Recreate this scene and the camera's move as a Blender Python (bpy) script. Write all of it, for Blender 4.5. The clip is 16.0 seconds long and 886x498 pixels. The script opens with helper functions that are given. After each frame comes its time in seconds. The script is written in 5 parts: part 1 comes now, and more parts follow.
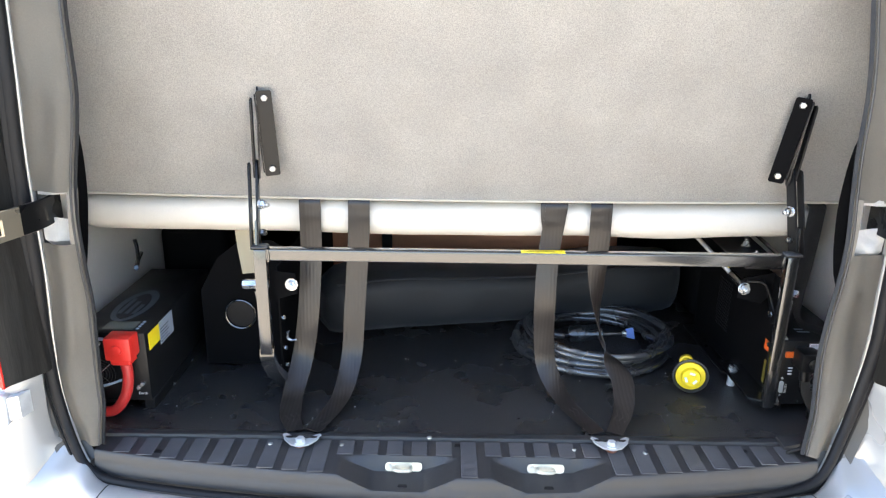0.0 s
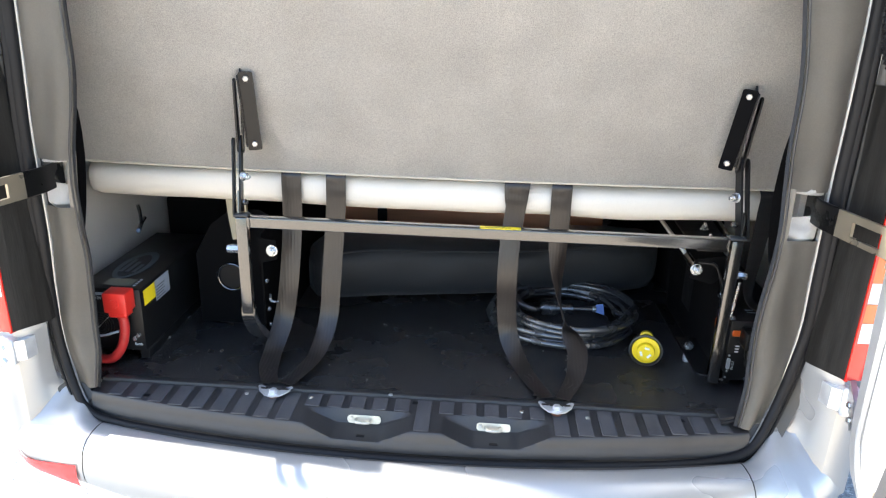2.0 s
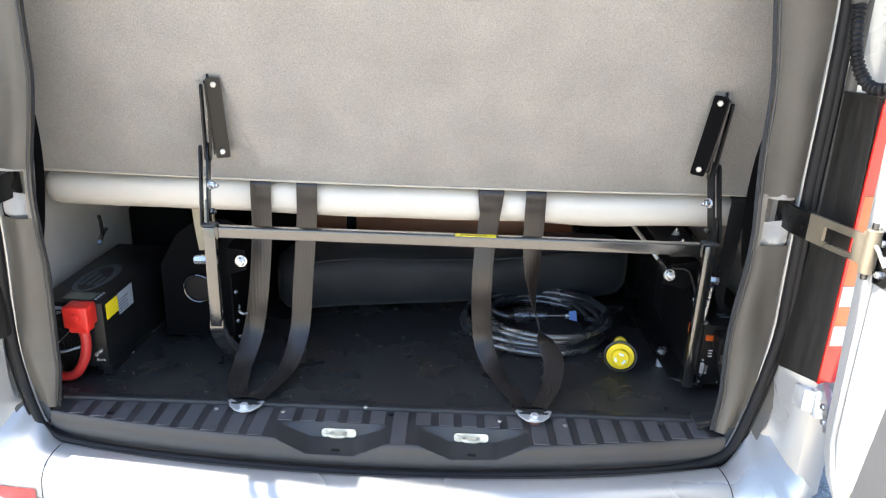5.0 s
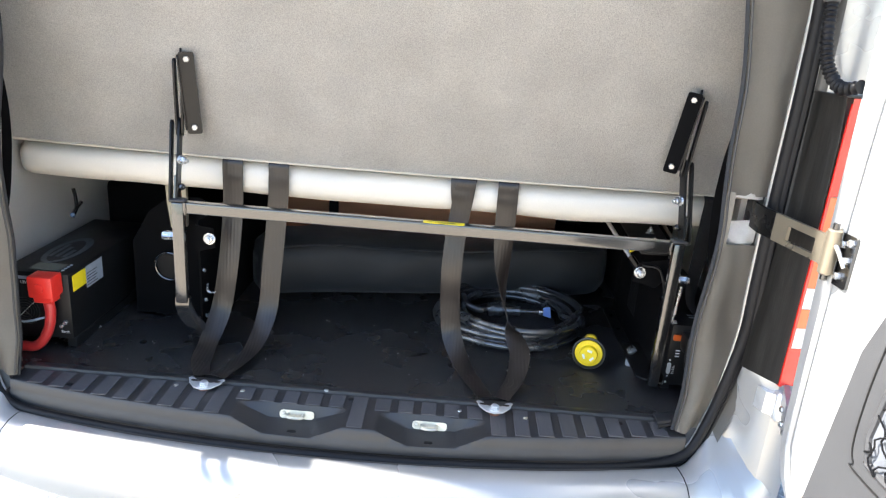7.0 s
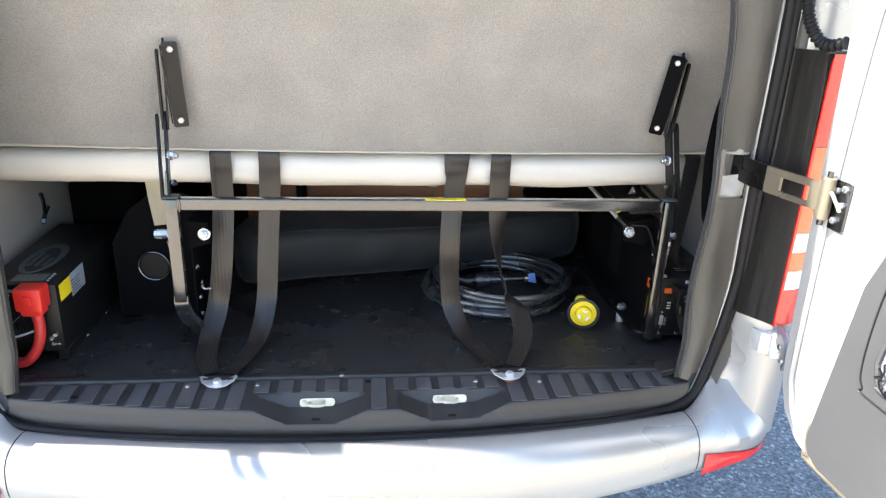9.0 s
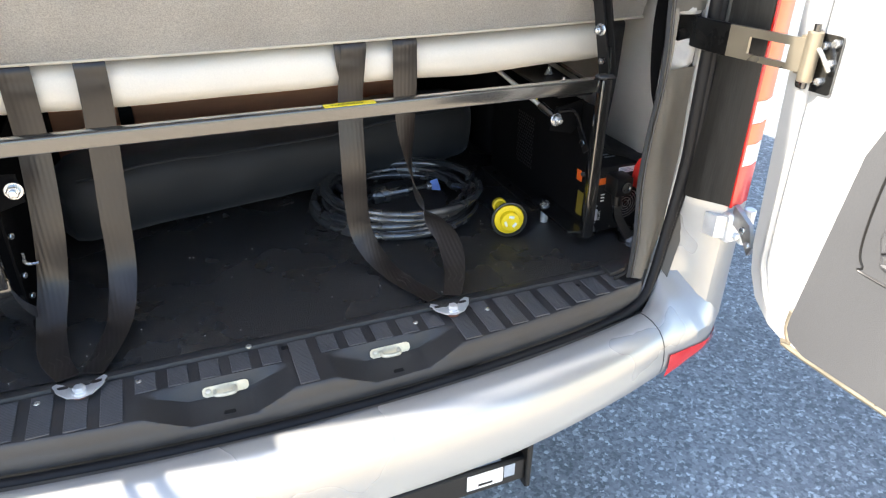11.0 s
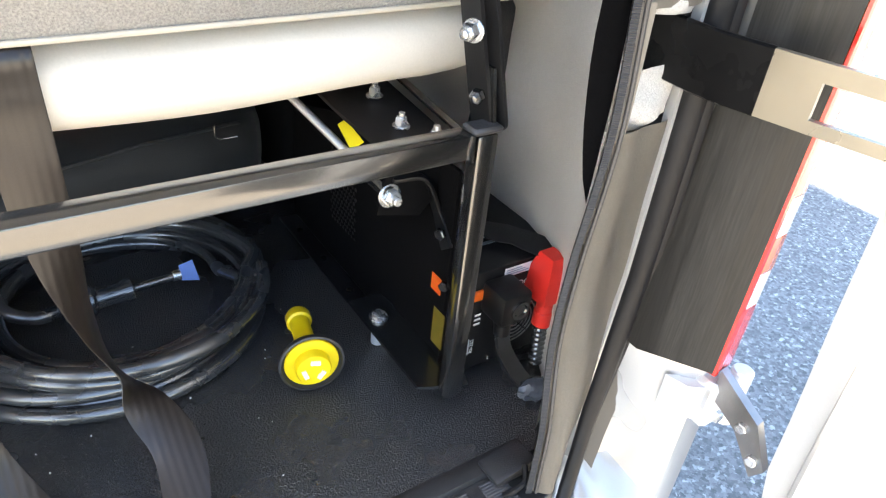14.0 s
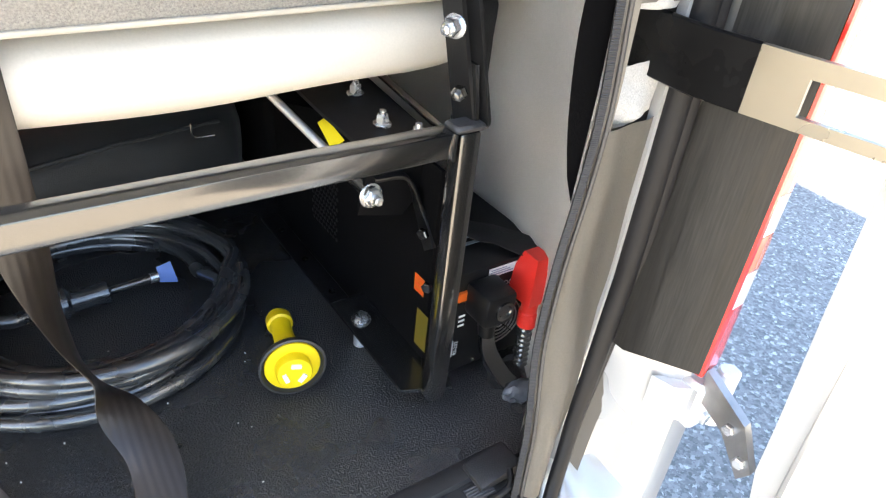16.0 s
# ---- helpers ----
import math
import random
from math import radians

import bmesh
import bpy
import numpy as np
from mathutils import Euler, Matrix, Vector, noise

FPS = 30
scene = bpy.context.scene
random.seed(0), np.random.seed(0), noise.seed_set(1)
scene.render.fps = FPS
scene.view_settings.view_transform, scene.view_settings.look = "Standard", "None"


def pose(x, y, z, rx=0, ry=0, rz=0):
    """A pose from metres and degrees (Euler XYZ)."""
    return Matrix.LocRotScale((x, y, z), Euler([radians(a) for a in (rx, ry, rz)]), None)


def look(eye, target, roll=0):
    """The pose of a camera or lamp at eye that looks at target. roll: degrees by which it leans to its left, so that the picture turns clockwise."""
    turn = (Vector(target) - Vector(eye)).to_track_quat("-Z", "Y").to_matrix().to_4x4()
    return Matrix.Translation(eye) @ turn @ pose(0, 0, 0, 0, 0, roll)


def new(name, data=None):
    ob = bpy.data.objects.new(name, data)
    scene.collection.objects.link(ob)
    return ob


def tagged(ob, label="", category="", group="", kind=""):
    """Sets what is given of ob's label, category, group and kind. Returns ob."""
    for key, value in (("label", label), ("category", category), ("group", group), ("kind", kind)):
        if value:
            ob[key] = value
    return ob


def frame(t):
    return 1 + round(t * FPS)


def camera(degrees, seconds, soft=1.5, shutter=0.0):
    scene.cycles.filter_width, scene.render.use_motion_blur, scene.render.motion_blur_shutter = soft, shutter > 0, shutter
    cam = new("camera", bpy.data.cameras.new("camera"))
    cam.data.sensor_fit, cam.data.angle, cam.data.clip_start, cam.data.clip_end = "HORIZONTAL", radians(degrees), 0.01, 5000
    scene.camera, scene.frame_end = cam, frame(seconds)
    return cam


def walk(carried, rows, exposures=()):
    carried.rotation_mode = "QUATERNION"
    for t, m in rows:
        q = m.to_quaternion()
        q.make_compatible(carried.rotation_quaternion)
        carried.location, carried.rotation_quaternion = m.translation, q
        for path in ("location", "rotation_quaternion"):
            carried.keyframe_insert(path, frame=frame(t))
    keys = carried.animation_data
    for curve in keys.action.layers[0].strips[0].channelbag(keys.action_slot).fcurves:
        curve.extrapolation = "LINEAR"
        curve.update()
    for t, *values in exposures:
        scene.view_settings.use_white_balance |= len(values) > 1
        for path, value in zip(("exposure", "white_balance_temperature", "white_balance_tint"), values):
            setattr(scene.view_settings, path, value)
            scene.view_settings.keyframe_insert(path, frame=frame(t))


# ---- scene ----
cam = camera(65.6, 16.0, 1.25)
PATH = [
    (0, (-0.073, -1.355, 1.58), (-0.075, 0.552, 0.979), 0.8),
    (0.5, (-0.068, -1.471, 1.6), (0.016, 0.406, 0.914), 3.2),
    (1, (-0.013, -1.51, 1.623), (0.006, 0.374, 0.953), 2.2),
    (1.5, (0.083, -1.485, 1.616), (0.037, 0.399, 0.946), 3.5),
    (2, (0.104, -1.469, 1.618), (-0.005, 0.412, 0.947), 1.7),
    (2.5, (0.086, -1.473, 1.607), (0.004, 0.417, 0.958), 1.3),
    (3, (0.068, -1.457, 1.611), (0.004, 0.441, 0.985), 2.1),
    (3.5, (0.076, -1.447, 1.617), (0.026, 0.458, 1.009), 1.8),
    (4, (0.073, -1.456, 1.596), (0.063, 0.453, 1.002), 2.0),
    (4.2, (0.069, -1.444, 1.611), (0.067, 0.452, 0.974), 2.1),
    (6.3, (0.11, -1.458, 1.583), (0.089, 0.434, 0.935), 2.6),
    (6.5, (0.119, -1.453, 1.572), (0.114, 0.443, 0.935), 3.5),
    (7, (0.164, -1.451, 1.574), (0.149, 0.445, 0.938), 4.6),
    (7.5, (0.182, -1.454, 1.583), (0.172, 0.437, 0.933), 4.6),
    (8, (0.152, -1.459, 1.577), (0.174, 0.413, 0.875), 3.0),
    (8.2, (0.118, -1.468, 1.581), (0.194, 0.407, 0.889), 2.2),
    (10.3, (-0.182, -1.311, 1.529), (0.296, 0.426, 0.66), 1.3),
    (10.5, (-0.179, -1.254, 1.514), (0.374, 0.43, 0.588), 0.3),
    (11, (-0.162, -1.103, 1.495), (0.508, 0.516, 0.53), 0.8),
    (11.5, (-0.105, -0.799, 1.484), (0.828, 0.65, 0.469), 3.1),
    (12, (-0.04, -0.607, 1.468), (1.036, 0.697, 0.399), 3.9),
    (12.5, (0.092, -0.493, 1.45), (1.212, 0.757, 0.362), 5.8),
    (13, (0.236, -0.432, 1.431), (1.198, 0.913, 0.305), 5.2),
    (13.5, (0.283, -0.417, 1.409), (1.277, 0.884, 0.261), 6.2),
    (14, (0.292, -0.402, 1.401), (1.283, 0.936, 0.292), 6.2),
    (14.5, (0.304, -0.4, 1.398), (1.316, 0.918, 0.285), 6.1),
    (15, (0.299, -0.397, 1.393), (1.333, 0.909, 0.285), 7.2),
    (15.5, (0.301, -0.393, 1.393), (1.309, 0.923, 0.273), 6.6),
    (16, (0.304, -0.393, 1.394), (1.326, 0.921, 0.287), 6.7),
]
EXPOSURES = [(0.0, 2.56, 6500, 10), (0.6, 2.42, 6500, 10), (1.3, 2.24, 6500, 10), (8.2, 2.20, 6550, 10), (10.3, 2.12, 6750, 10), (11.0, 2.12, 6900, 10), (12.0, 2.27, 7000, 10), (12.6, 2.42, 7050, 10), (13.0, 2.55, 7100, 10), (13.6, 2.82, 7100, 10), (16.0, 2.88, 7150, 10)]
walk(cam, [(t, look(eye, target, roll)) for t, eye, target, roll in PATH], EXPOSURES)


GZ = -0.06          # ground height
VC = -0.03          # middle of the van
FZ = 0.70           # load floor height

# ---- sky and sun ----
world = bpy.data.worlds.new("sky")
scene.world = world
world.use_nodes = True
wn = world.node_tree.nodes
sky = wn.new("ShaderNodeTexSky")
sky.sky_type = "NISHITA"
sky.sun_disc = False
sky.sun_elevation, sky.sun_rotation = radians(45), radians(-83)
wn["Background"].inputs["Strength"].default_value = 0.14
world.node_tree.links.new(sky.outputs[0], wn["Background"].inputs[0])
sun = new("sun", bpy.data.lights.new("sun", "SUN"))
sun.data.energy, sun.data.angle, sun.data.color = 4.6, radians(0.53), (1.0, 0.955, 0.88)
sun.matrix_world = look((-3.0, 0.36, 3.0), (0, 0, 0))


# ---- materials ----
def mat(name, base, rough=0.5, metal=0.0, var=0.12, scale=6.0, bump=0.0, bscale=300.0, grain=0.0, gscale=400.0, coat=0.0, rvar=0.08, spec=0.5, sheen=0.0, stretch=(1, 1, 1), deep=0.002):
    m = bpy.data.materials.new(name)
    m.use_nodes = True
    t = m.node_tree
    n, L = t.nodes, t.links
    b = n["Principled BSDF"]
    b.inputs["Metallic"].default_value = metal
    b.inputs["Coat Weight"].default_value = coat
    b.inputs["Coat Roughness"].default_value = rough * 0.6
    b.inputs["Specular IOR Level"].default_value = spec
    b.inputs["Sheen Weight"].default_value = sheen
    geo = n.new("ShaderNodeNewGeometry")
    mp = n.new("ShaderNodeMapping")
    mp.inputs["Scale"].default_value = stretch
    L.new(geo.outputs["Position"], mp.inputs["Vector"])
    big = n.new("ShaderNodeTexNoise")
    big.inputs["Scale"].default_value, big.inputs["Detail"].default_value = scale, 4
    L.new(mp.outputs[0], big.inputs["Vector"])
    fine = n.new("ShaderNodeTexNoise")
    fine.inputs["Scale"].default_value, fine.inputs["Detail"].default_value = gscale, 2
    L.new(mp.outputs[0], fine.inputs["Vector"])
    r1 = n.new("ShaderNodeMapRange")
    r1.inputs["From Min"].default_value, r1.inputs["From Max"].default_value = 0.3, 0.7
    r1.inputs["To Min"].default_value, r1.inputs["To Max"].default_value = 1 - var, 1 + var
    L.new(big.outputs[0], r1.inputs["Value"])
    r2 = n.new("ShaderNodeMapRange")
    r2.inputs["From Min"].default_value, r2.inputs["From Max"].default_value = 0.3, 0.7
    r2.inputs["To Min"].default_value, r2.inputs["To Max"].default_value = 1 - grain, 1 + grain
    L.new(fine.outputs[0], r2.inputs["Value"])
    mul = n.new("ShaderNodeMath")
    mul.operation = "MULTIPLY"
    L.new(r1.outputs[0], mul.inputs[0]), L.new(r2.outputs[0], mul.inputs[1])
    vm = n.new("ShaderNodeVectorMath")
    vm.operation = "SCALE"
    vm.inputs[0].default_value = base[:3]
    L.new(mul.outputs[0], vm.inputs["Scale"])
    L.new(vm.outputs[0], b.inputs["Base Color"])
    r3 = n.new("ShaderNodeMapRange")
    r3.inputs["From Min"].default_value, r3.inputs["From Max"].default_value = 0.3, 0.7
    r3.inputs["To Min"].default_value, r3.inputs["To Max"].default_value = max(rough - rvar, 0.03), min(rough + rvar, 1)
    L.new(big.outputs[0], r3.inputs["Value"]), L.new(r3.outputs[0], b.inputs["Roughness"])
    if bump:
        bn = n.new("ShaderNodeTexNoise")
        bn.inputs["Scale"].default_value, bn.inputs["Detail"].default_value = bscale, 3
        L.new(mp.outputs[0], bn.inputs["Vector"])
        bp = n.new("ShaderNodeBump")
        bp.inputs["Strength"].default_value, bp.inputs["Distance"].default_value = bump, deep
        L.new(bn.outputs[0], bp.inputs["Height"]), L.new(bp.outputs[0], b.inputs["Normal"])
    return m


def waved(m, direction, scale, strength, distance=0.001):
    """Adds fine parallel ridges to a material's relief."""
    n, L = m.node_tree.nodes, m.node_tree.links
    w = n.new("ShaderNodeTexWave")
    w.bands_direction, w.inputs["Scale"].default_value = direction, scale
    geo = n.new("ShaderNodeNewGeometry")
    L.new(geo.outputs["Position"], w.inputs["Vector"])
    bp = n.new("ShaderNodeBump")
    bp.inputs["Strength"].default_value, bp.inputs["Distance"].default_value = strength, distance
    L.new(w.outputs[0], bp.inputs["Height"]), L.new(bp.outputs[0], n["Principled BSDF"].inputs["Normal"])
    return m


def asphalt_material():
    m = mat("asphalt", (0.250, 0.265, 0.275), 0.85, var=0.18, scale=1.3, bump=0.6, bscale=90)
    n, L = m.node_tree.nodes, m.node_tree.links
    b = n["Principled BSDF"]
    geo = n.new("ShaderNodeNewGeometry")
    v = n.new("ShaderNodeTexVoronoi")
    v.inputs["Scale"].default_value = 95
    v.inputs["Randomness"].default_value = 1.0
    bend = n.new("ShaderNodeTexNoise")
    bend.inputs["Scale"].default_value = 140
    off = n.new("ShaderNodeVectorMath")
    off.operation = "MULTIPLY_ADD"
    off.inputs[1].default_value = (0.016, 0.016, 0.016)
    L.new(geo.outputs["Position"], bend.inputs["Vector"]), L.new(bend.outputs["Color"], off.inputs[0]), L.new(geo.outputs["Position"], off.inputs[2])
    L.new(off.outputs[0], v.inputs["Vector"])
    ramp = n.new("ShaderNodeValToRGB")
    e = ramp.color_ramp.elements
    e[0].position, e[0].color = 0.0, (0.52, 0.53, 0.54, 1)
    e[1].position, e[1].color = 1.0, (2.1, 2.1, 2.1, 1)
    mid = e.new(0.86)
    mid.color = (1.12, 1.12, 1.12, 1)
    sep = n.new("ShaderNodeSeparateColor")
    L.new(v.outputs["Color"], sep.inputs[0]), L.new(sep.outputs[0], ramp.inputs[0])
    mix = n.new("ShaderNodeVectorMath")
    mix.operation = "MULTIPLY"
    old = b.inputs["Base Color"].links[0].from_socket
    L.new(old, mix.inputs[0]), L.new(ramp.outputs[0], mix.inputs[1]), L.new(mix.outputs[0], b.inputs["Base Color"])
    bp = n.new("ShaderNodeBump")
    bp.inputs["Strength"].default_value, bp.inputs["Distance"].default_value = 0.9, 0.004
    L.new(v.outputs["Distance"], bp.inputs["Height"]), L.new(bp.outputs[0], b.inputs["Normal"])
    return m


def ground_material():
    """Chip-seal asphalt by the van; the pale concrete farther behind it is unseen, added to bounce warm light."""
    m = asphalt_material()
    n, L = m.node_tree.nodes, m.node_tree.links
    b = n["Principled BSDF"]
    geo = n.new("ShaderNodeNewGeometry")
    sep = n.new("ShaderNodeSeparateXYZ")
    L.new(geo.outputs["Position"], sep.inputs[0])
    r = n.new("ShaderNodeMapRange")
    r.inputs["From Min"].default_value, r.inputs["From Max"].default_value = -1.02, -0.98
    r.inputs["To Min"].default_value, r.inputs["To Max"].default_value = 1, 0
    L.new(sep.outputs["Y"], r.inputs["Value"])
    no = n.new("ShaderNodeTexNoise")
    no.inputs["Scale"].default_value = 2.5
    L.new(geo.outputs["Position"], no.inputs["Vector"])
    ramp = n.new("ShaderNodeValToRGB")
    ramp.color_ramp.elements[0].color, ramp.color_ramp.elements[1].color = (0.54, 0.455, 0.345, 1), (0.66, 0.565, 0.44, 1)
    L.new(no.outputs[0], ramp.inputs[0])
    mix = n.new("ShaderNodeMix")
    mix.data_type = "RGBA"
    old = b.inputs["Base Color"].links[0].from_socket
    L.new(r.outputs[0], mix.inputs["Factor"]), L.new(old, mix.inputs["A"]), L.new(ramp.outputs[0], mix.inputs["B"])
    L.new(mix.outputs["Result"], b.inputs["Base Color"])
    return m


M_ASPHALT = ground_material()
M_SILVER = mat("silver_paint", (0.39, 0.393, 0.39), 0.30, 0.45, var=0.03, scale=2, grain=0.05, gscale=1500, coat=0.6, rvar=0.04)
# body silver darkened to carry its shade; also colours the hose boot
M_SILVER_DK = mat("shaded_silver_and_boot_grey", (0.062, 0.060, 0.056), 0.42, 0.1, var=0.06, scale=5, spec=0.4)
M_WHITE_STEEL = mat("door_inner_paint", (0.43, 0.435, 0.435), 0.38, 0.25, var=0.04, scale=3, grain=0.03, gscale=900, coat=0.3)
M_RUBBER = mat("black_rubber", (0.010, 0.010, 0.011), 0.45, var=0.25, scale=12, bump=0.15, bscale=200, spec=0.2)
M_TRIM = mat("grained_black_plastic", (0.034, 0.034, 0.0355), 0.40, var=0.2, scale=9, bump=0.25, bscale=700, grain=0.1, gscale=800)
M_RIB = waved(mat("ribbed_tread_plastic", (0.075, 0.075, 0.080), 0.42, var=0.12, scale=14), "Y", 78, 0.7)
M_MAT = mat("black_floor_mat", (0.020, 0.0203, 0.0210), 0.27, var=0.22, scale=5, bump=1.0, bscale=400, grain=1.0, gscale=430, rvar=0.05, spec=1.0, deep=0.0032)
M_BLACKP = mat("black_powder_coat", (0.010, 0.010, 0.010), 0.20, 0.0, var=0.2, scale=10, bump=0.015, bscale=250, coat=1.0, spec=1.0, rvar=0.03)
M_BLACKS = mat("satin_black_steel", (0.0085, 0.0085, 0.009), 0.40, 0.0, var=0.25, scale=7, bump=0.1, bscale=500, spec=0.3)
M_GREYCLOTH = mat("grey_upholstery_cloth", (0.515, 0.487, 0.447), 0.92, var=0.09, scale=7, bump=0.9, bscale=420, grain=0.21, gscale=430, sheen=0.25)
M_CREAM = mat("cream_vinyl", (0.645, 0.60, 0.525), 0.5, var=0.04, scale=4, bump=0.12, bscale=160, grain=0.03)
M_PIPING = mat("tan_piping", (0.47, 0.42, 0.34), 0.6, var=0.06, scale=20)
M_VINYL = mat("grey_vinyl_flap", (0.19, 0.173, 0.147), 0.40, var=0.10, scale=7, bump=0.15, bscale=300, grain=0.05)
M_WALLCLOTH = waved(mat("ribbed_wall_cloth", (0.74, 0.71, 0.66), 0.85, var=0.05, scale=6, grain=0.12, gscale=900, sheen=0.2), "Z", 230, 0.25)
M_LIGHTCLOTH = mat("pale_woven_cloth", (0.68, 0.67, 0.645), 0.85, var=0.05, scale=9, bump=0.5, bscale=500, grain=0.12, gscale=700)
M_ZIP = waved(mat("zip_teeth", (0.02, 0.02, 0.021), 0.38, var=0.1, scale=20), "Z", 160, 0.8)
M_WEB = waved(mat("brown_black_webbing", (0.017, 0.0132, 0.0115), 0.36, var=0.12, scale=18, grain=0.15, gscale=900, sheen=0.02, spec=0.5), "X", 36, 0.25)
M_WEBS = mat("pale_thread", (0.06, 0.054, 0.048), 0.6, var=0.1, scale=30)
M_WEBK = mat("black_webbing", (0.010, 0.010, 0.011), 0.5, spec=0.3, var=0.15, scale=18, bump=0.3, bscale=600, grain=0.15, gscale=900)
M_ZINC = mat("zinc_plate", (0.74, 0.76, 0.78), 0.36, 0.6, var=0.12, scale=30, bump=0.08, bscale=300)
M_BOLT = mat("bright_bolt", (0.56, 0.57, 0.58), 0.26, 0.85, var=0.1, scale=40)
M_STRIKER = mat("yellow_zinc", (0.70, 0.66, 0.54), 0.40, 0.55, var=0.18, scale=45)
M_RUST = mat("brown_spacer", (0.16, 0.06, 0.035), 0.6, var=0.2, scale=60)
M_BAG = mat("dark_grey_canvas", (0.017, 0.018, 0.020), 0.55, spec=0.35, var=0.18, scale=6, bump=0.3, bscale=500, grain=0.1, gscale=700, sheen=0.1)
M_CABLE = mat("black_cable_sheath", (0.034, 0.035, 0.037), 0.26, spec=1.0, coat=1.0, var=0.2, scale=15, bump=0.08, bscale=120)
M_YELLOW = mat("yellow_plastic", (0.86, 0.62, 0.012), 0.36, var=0.04, scale=20, bump=0.04, bscale=400)
M_YLABEL = mat("yellow_sticker", (0.85, 0.68, 0.02), 0.45, var=0.04, scale=30)
M_BLUETAPE = mat("blue_tape", (0.16, 0.27, 0.62), 0.45, var=0.08, scale=60)
M_LABEL = mat("grey_blue_sticker", (0.30, 0.35, 0.42), 0.4, var=0.1, scale=60)
M_WHITE = mat("white_print", (0.80, 0.80, 0.79), 0.5, var=0.03, scale=60)
M_RED = mat("red_plastic", (0.68, 0.030, 0.022), 0.38, var=0.08, scale=25, bump=0.05)
M_REDCABLE = mat("red_cable", (0.52, 0.030, 0.028), 0.42, var=0.12, scale=30)
M_ORANGE = mat("orange_sticker", (0.62, 0.11, 0.012), 0.45, var=0.08, scale=80)
M_DIMBLUE = mat("dim_blue_print", (0.055, 0.072, 0.09), 0.4, var=0.1, scale=50)
M_OLIVE = mat("reflection_olive", (0.13, 0.10, 0.014), 0.4, var=0.15, scale=50)
M_LENS = mat("red_lamp_lens", (0.62, 0.018, 0.012), 0.12, var=0.05, scale=20, coat=0.6, rvar=0.03)
M_LENSO = mat("amber_lamp_lens", (0.72, 0.16, 0.04), 0.14, var=0.05, scale=20, coat=0.6, rvar=0.03)
M_LENSW = mat("clear_lamp_lens", (0.78, 0.78, 0.78), 0.10, var=0.05, scale=40, coat=0.6, rvar=0.03)
M_LAMPSIDE = mat("lamp_side_plastic", (0.014, 0.0132, 0.012), 0.42, spec=0.35, var=0.35, scale=70, grain=0.35, gscale=520, bump=0.25, bscale=130, stretch=(1, 1, 0.05))
M_MATTE = mat("matte_black_board", (0.0035, 0.0035, 0.004), 0.75, var=0.25, scale=7, bump=0.2, bscale=400, spec=0.06)
M_ARMBLACK = mat("shaded_arm_black", (0.005, 0.005, 0.0052), 0.30, var=0.2, scale=12, bump=0.05, bscale=300, spec=0.14)
M_ARM = mat("sunlit_tan", (0.30, 0.262, 0.20), 0.33, 0.7, var=0.08, scale=15, bump=0.05)
M_CARD = mat("grey_door_card", (0.058, 0.059, 0.063), 0.55, var=0.05, scale=5, bump=0.2, bscale=600, grain=0.05)
M_LINER = mat("grey_pocket_liner", (0.13, 0.14, 0.16), 0.7, var=0.1, scale=30)
M_TAPE = mat("crumpled_tape", (0.06, 0.068, 0.082), 0.34, var=0.3, scale=60, bump=0.4, bscale=120)
M_HINGE = mat("hinge_steel", (0.42, 0.41, 0.40), 0.36, 0.85, var=0.15, scale=30, bump=0.1)
M_BROWN = mat("terracotta_board", (0.60, 0.265, 0.14), 0.6, var=0.1, scale=7, grain=0.06, stretch=(1, 1, 6))
M_TAN = mat("tan_vinyl", (0.34, 0.30, 0.21), 0.5, var=0.08, scale=12)
M_LCD = mat("lcd_window", (0.13, 0.14, 0.12), 0.2, var=0.06, scale=12)
M_SPRING = waved(mat("steel_spring", (0.55, 0.55, 0.54), 0.35, 0.8, var=0.1, scale=40), "Y", 120, 0.8)
M_ROOF = mat("headliner", (0.45, 0.43, 0.40), 0.9, var=0.05, scale=6, bump=0.2)
M_LINE = mat("white_road_paint", (0.72, 0.72, 0.70), 0.75, var=0.12, scale=14, bump=0.3, bscale=80, grain=0.1)


# ---- mesh helpers ----
ORIGIN = {}


def thing(name, at=(0, 0, 0), label="", category="", group="", kind=""):
    ob = new(name)
    ob.location = at
    ob.empty_display_size = 0.05
    ORIGIN[ob] = Vector(at)
    return tagged(ob, label, category, group, kind)


def part(name, bm, material, parent=None, label="", smooth=True):
    """Links a bmesh (in world coordinates) as one mesh object under a thing or part."""
    o = ORIGIN.get(parent, Vector((0, 0, 0)))
    bmesh.ops.translate(bm, verts=bm.verts, vec=-o)
    bmesh.ops.recalc_face_normals(bm, faces=bm.faces)
    me = bpy.data.meshes.new(name)
    bm.to_mesh(me)
    bm.free()
    me.materials.append(material)
    if smooth:
        for p in me.polygons:
            p.use_smooth = True
        me.set_sharp_from_angle(angle=radians(38))
    ob = new(name, me)
    ob.parent = parent
    ORIGIN[ob] = o
    if label:
        ob["label"] = label
    return ob


def solo(name, bm, material, label, category, kind="", group="", smooth=True):
    """A thing that is one mesh, with its origin at the middle of its base."""
    lo = Vector([min(v.co[i] for v in bm.verts) for i in range(3)])
    hi = Vector([max(v.co[i] for v in bm.verts) for i in range(3)])
    at = Vector(((lo.x + hi.x) / 2, (lo.y + hi.y) / 2, lo.z))
    bmesh.ops.translate(bm, verts=bm.verts, vec=-at)
    ob = part(name, bm, material, None, "", smooth)
    ob.location = at
    ORIGIN[ob] = at
    return tagged(ob, label, category, group, kind)


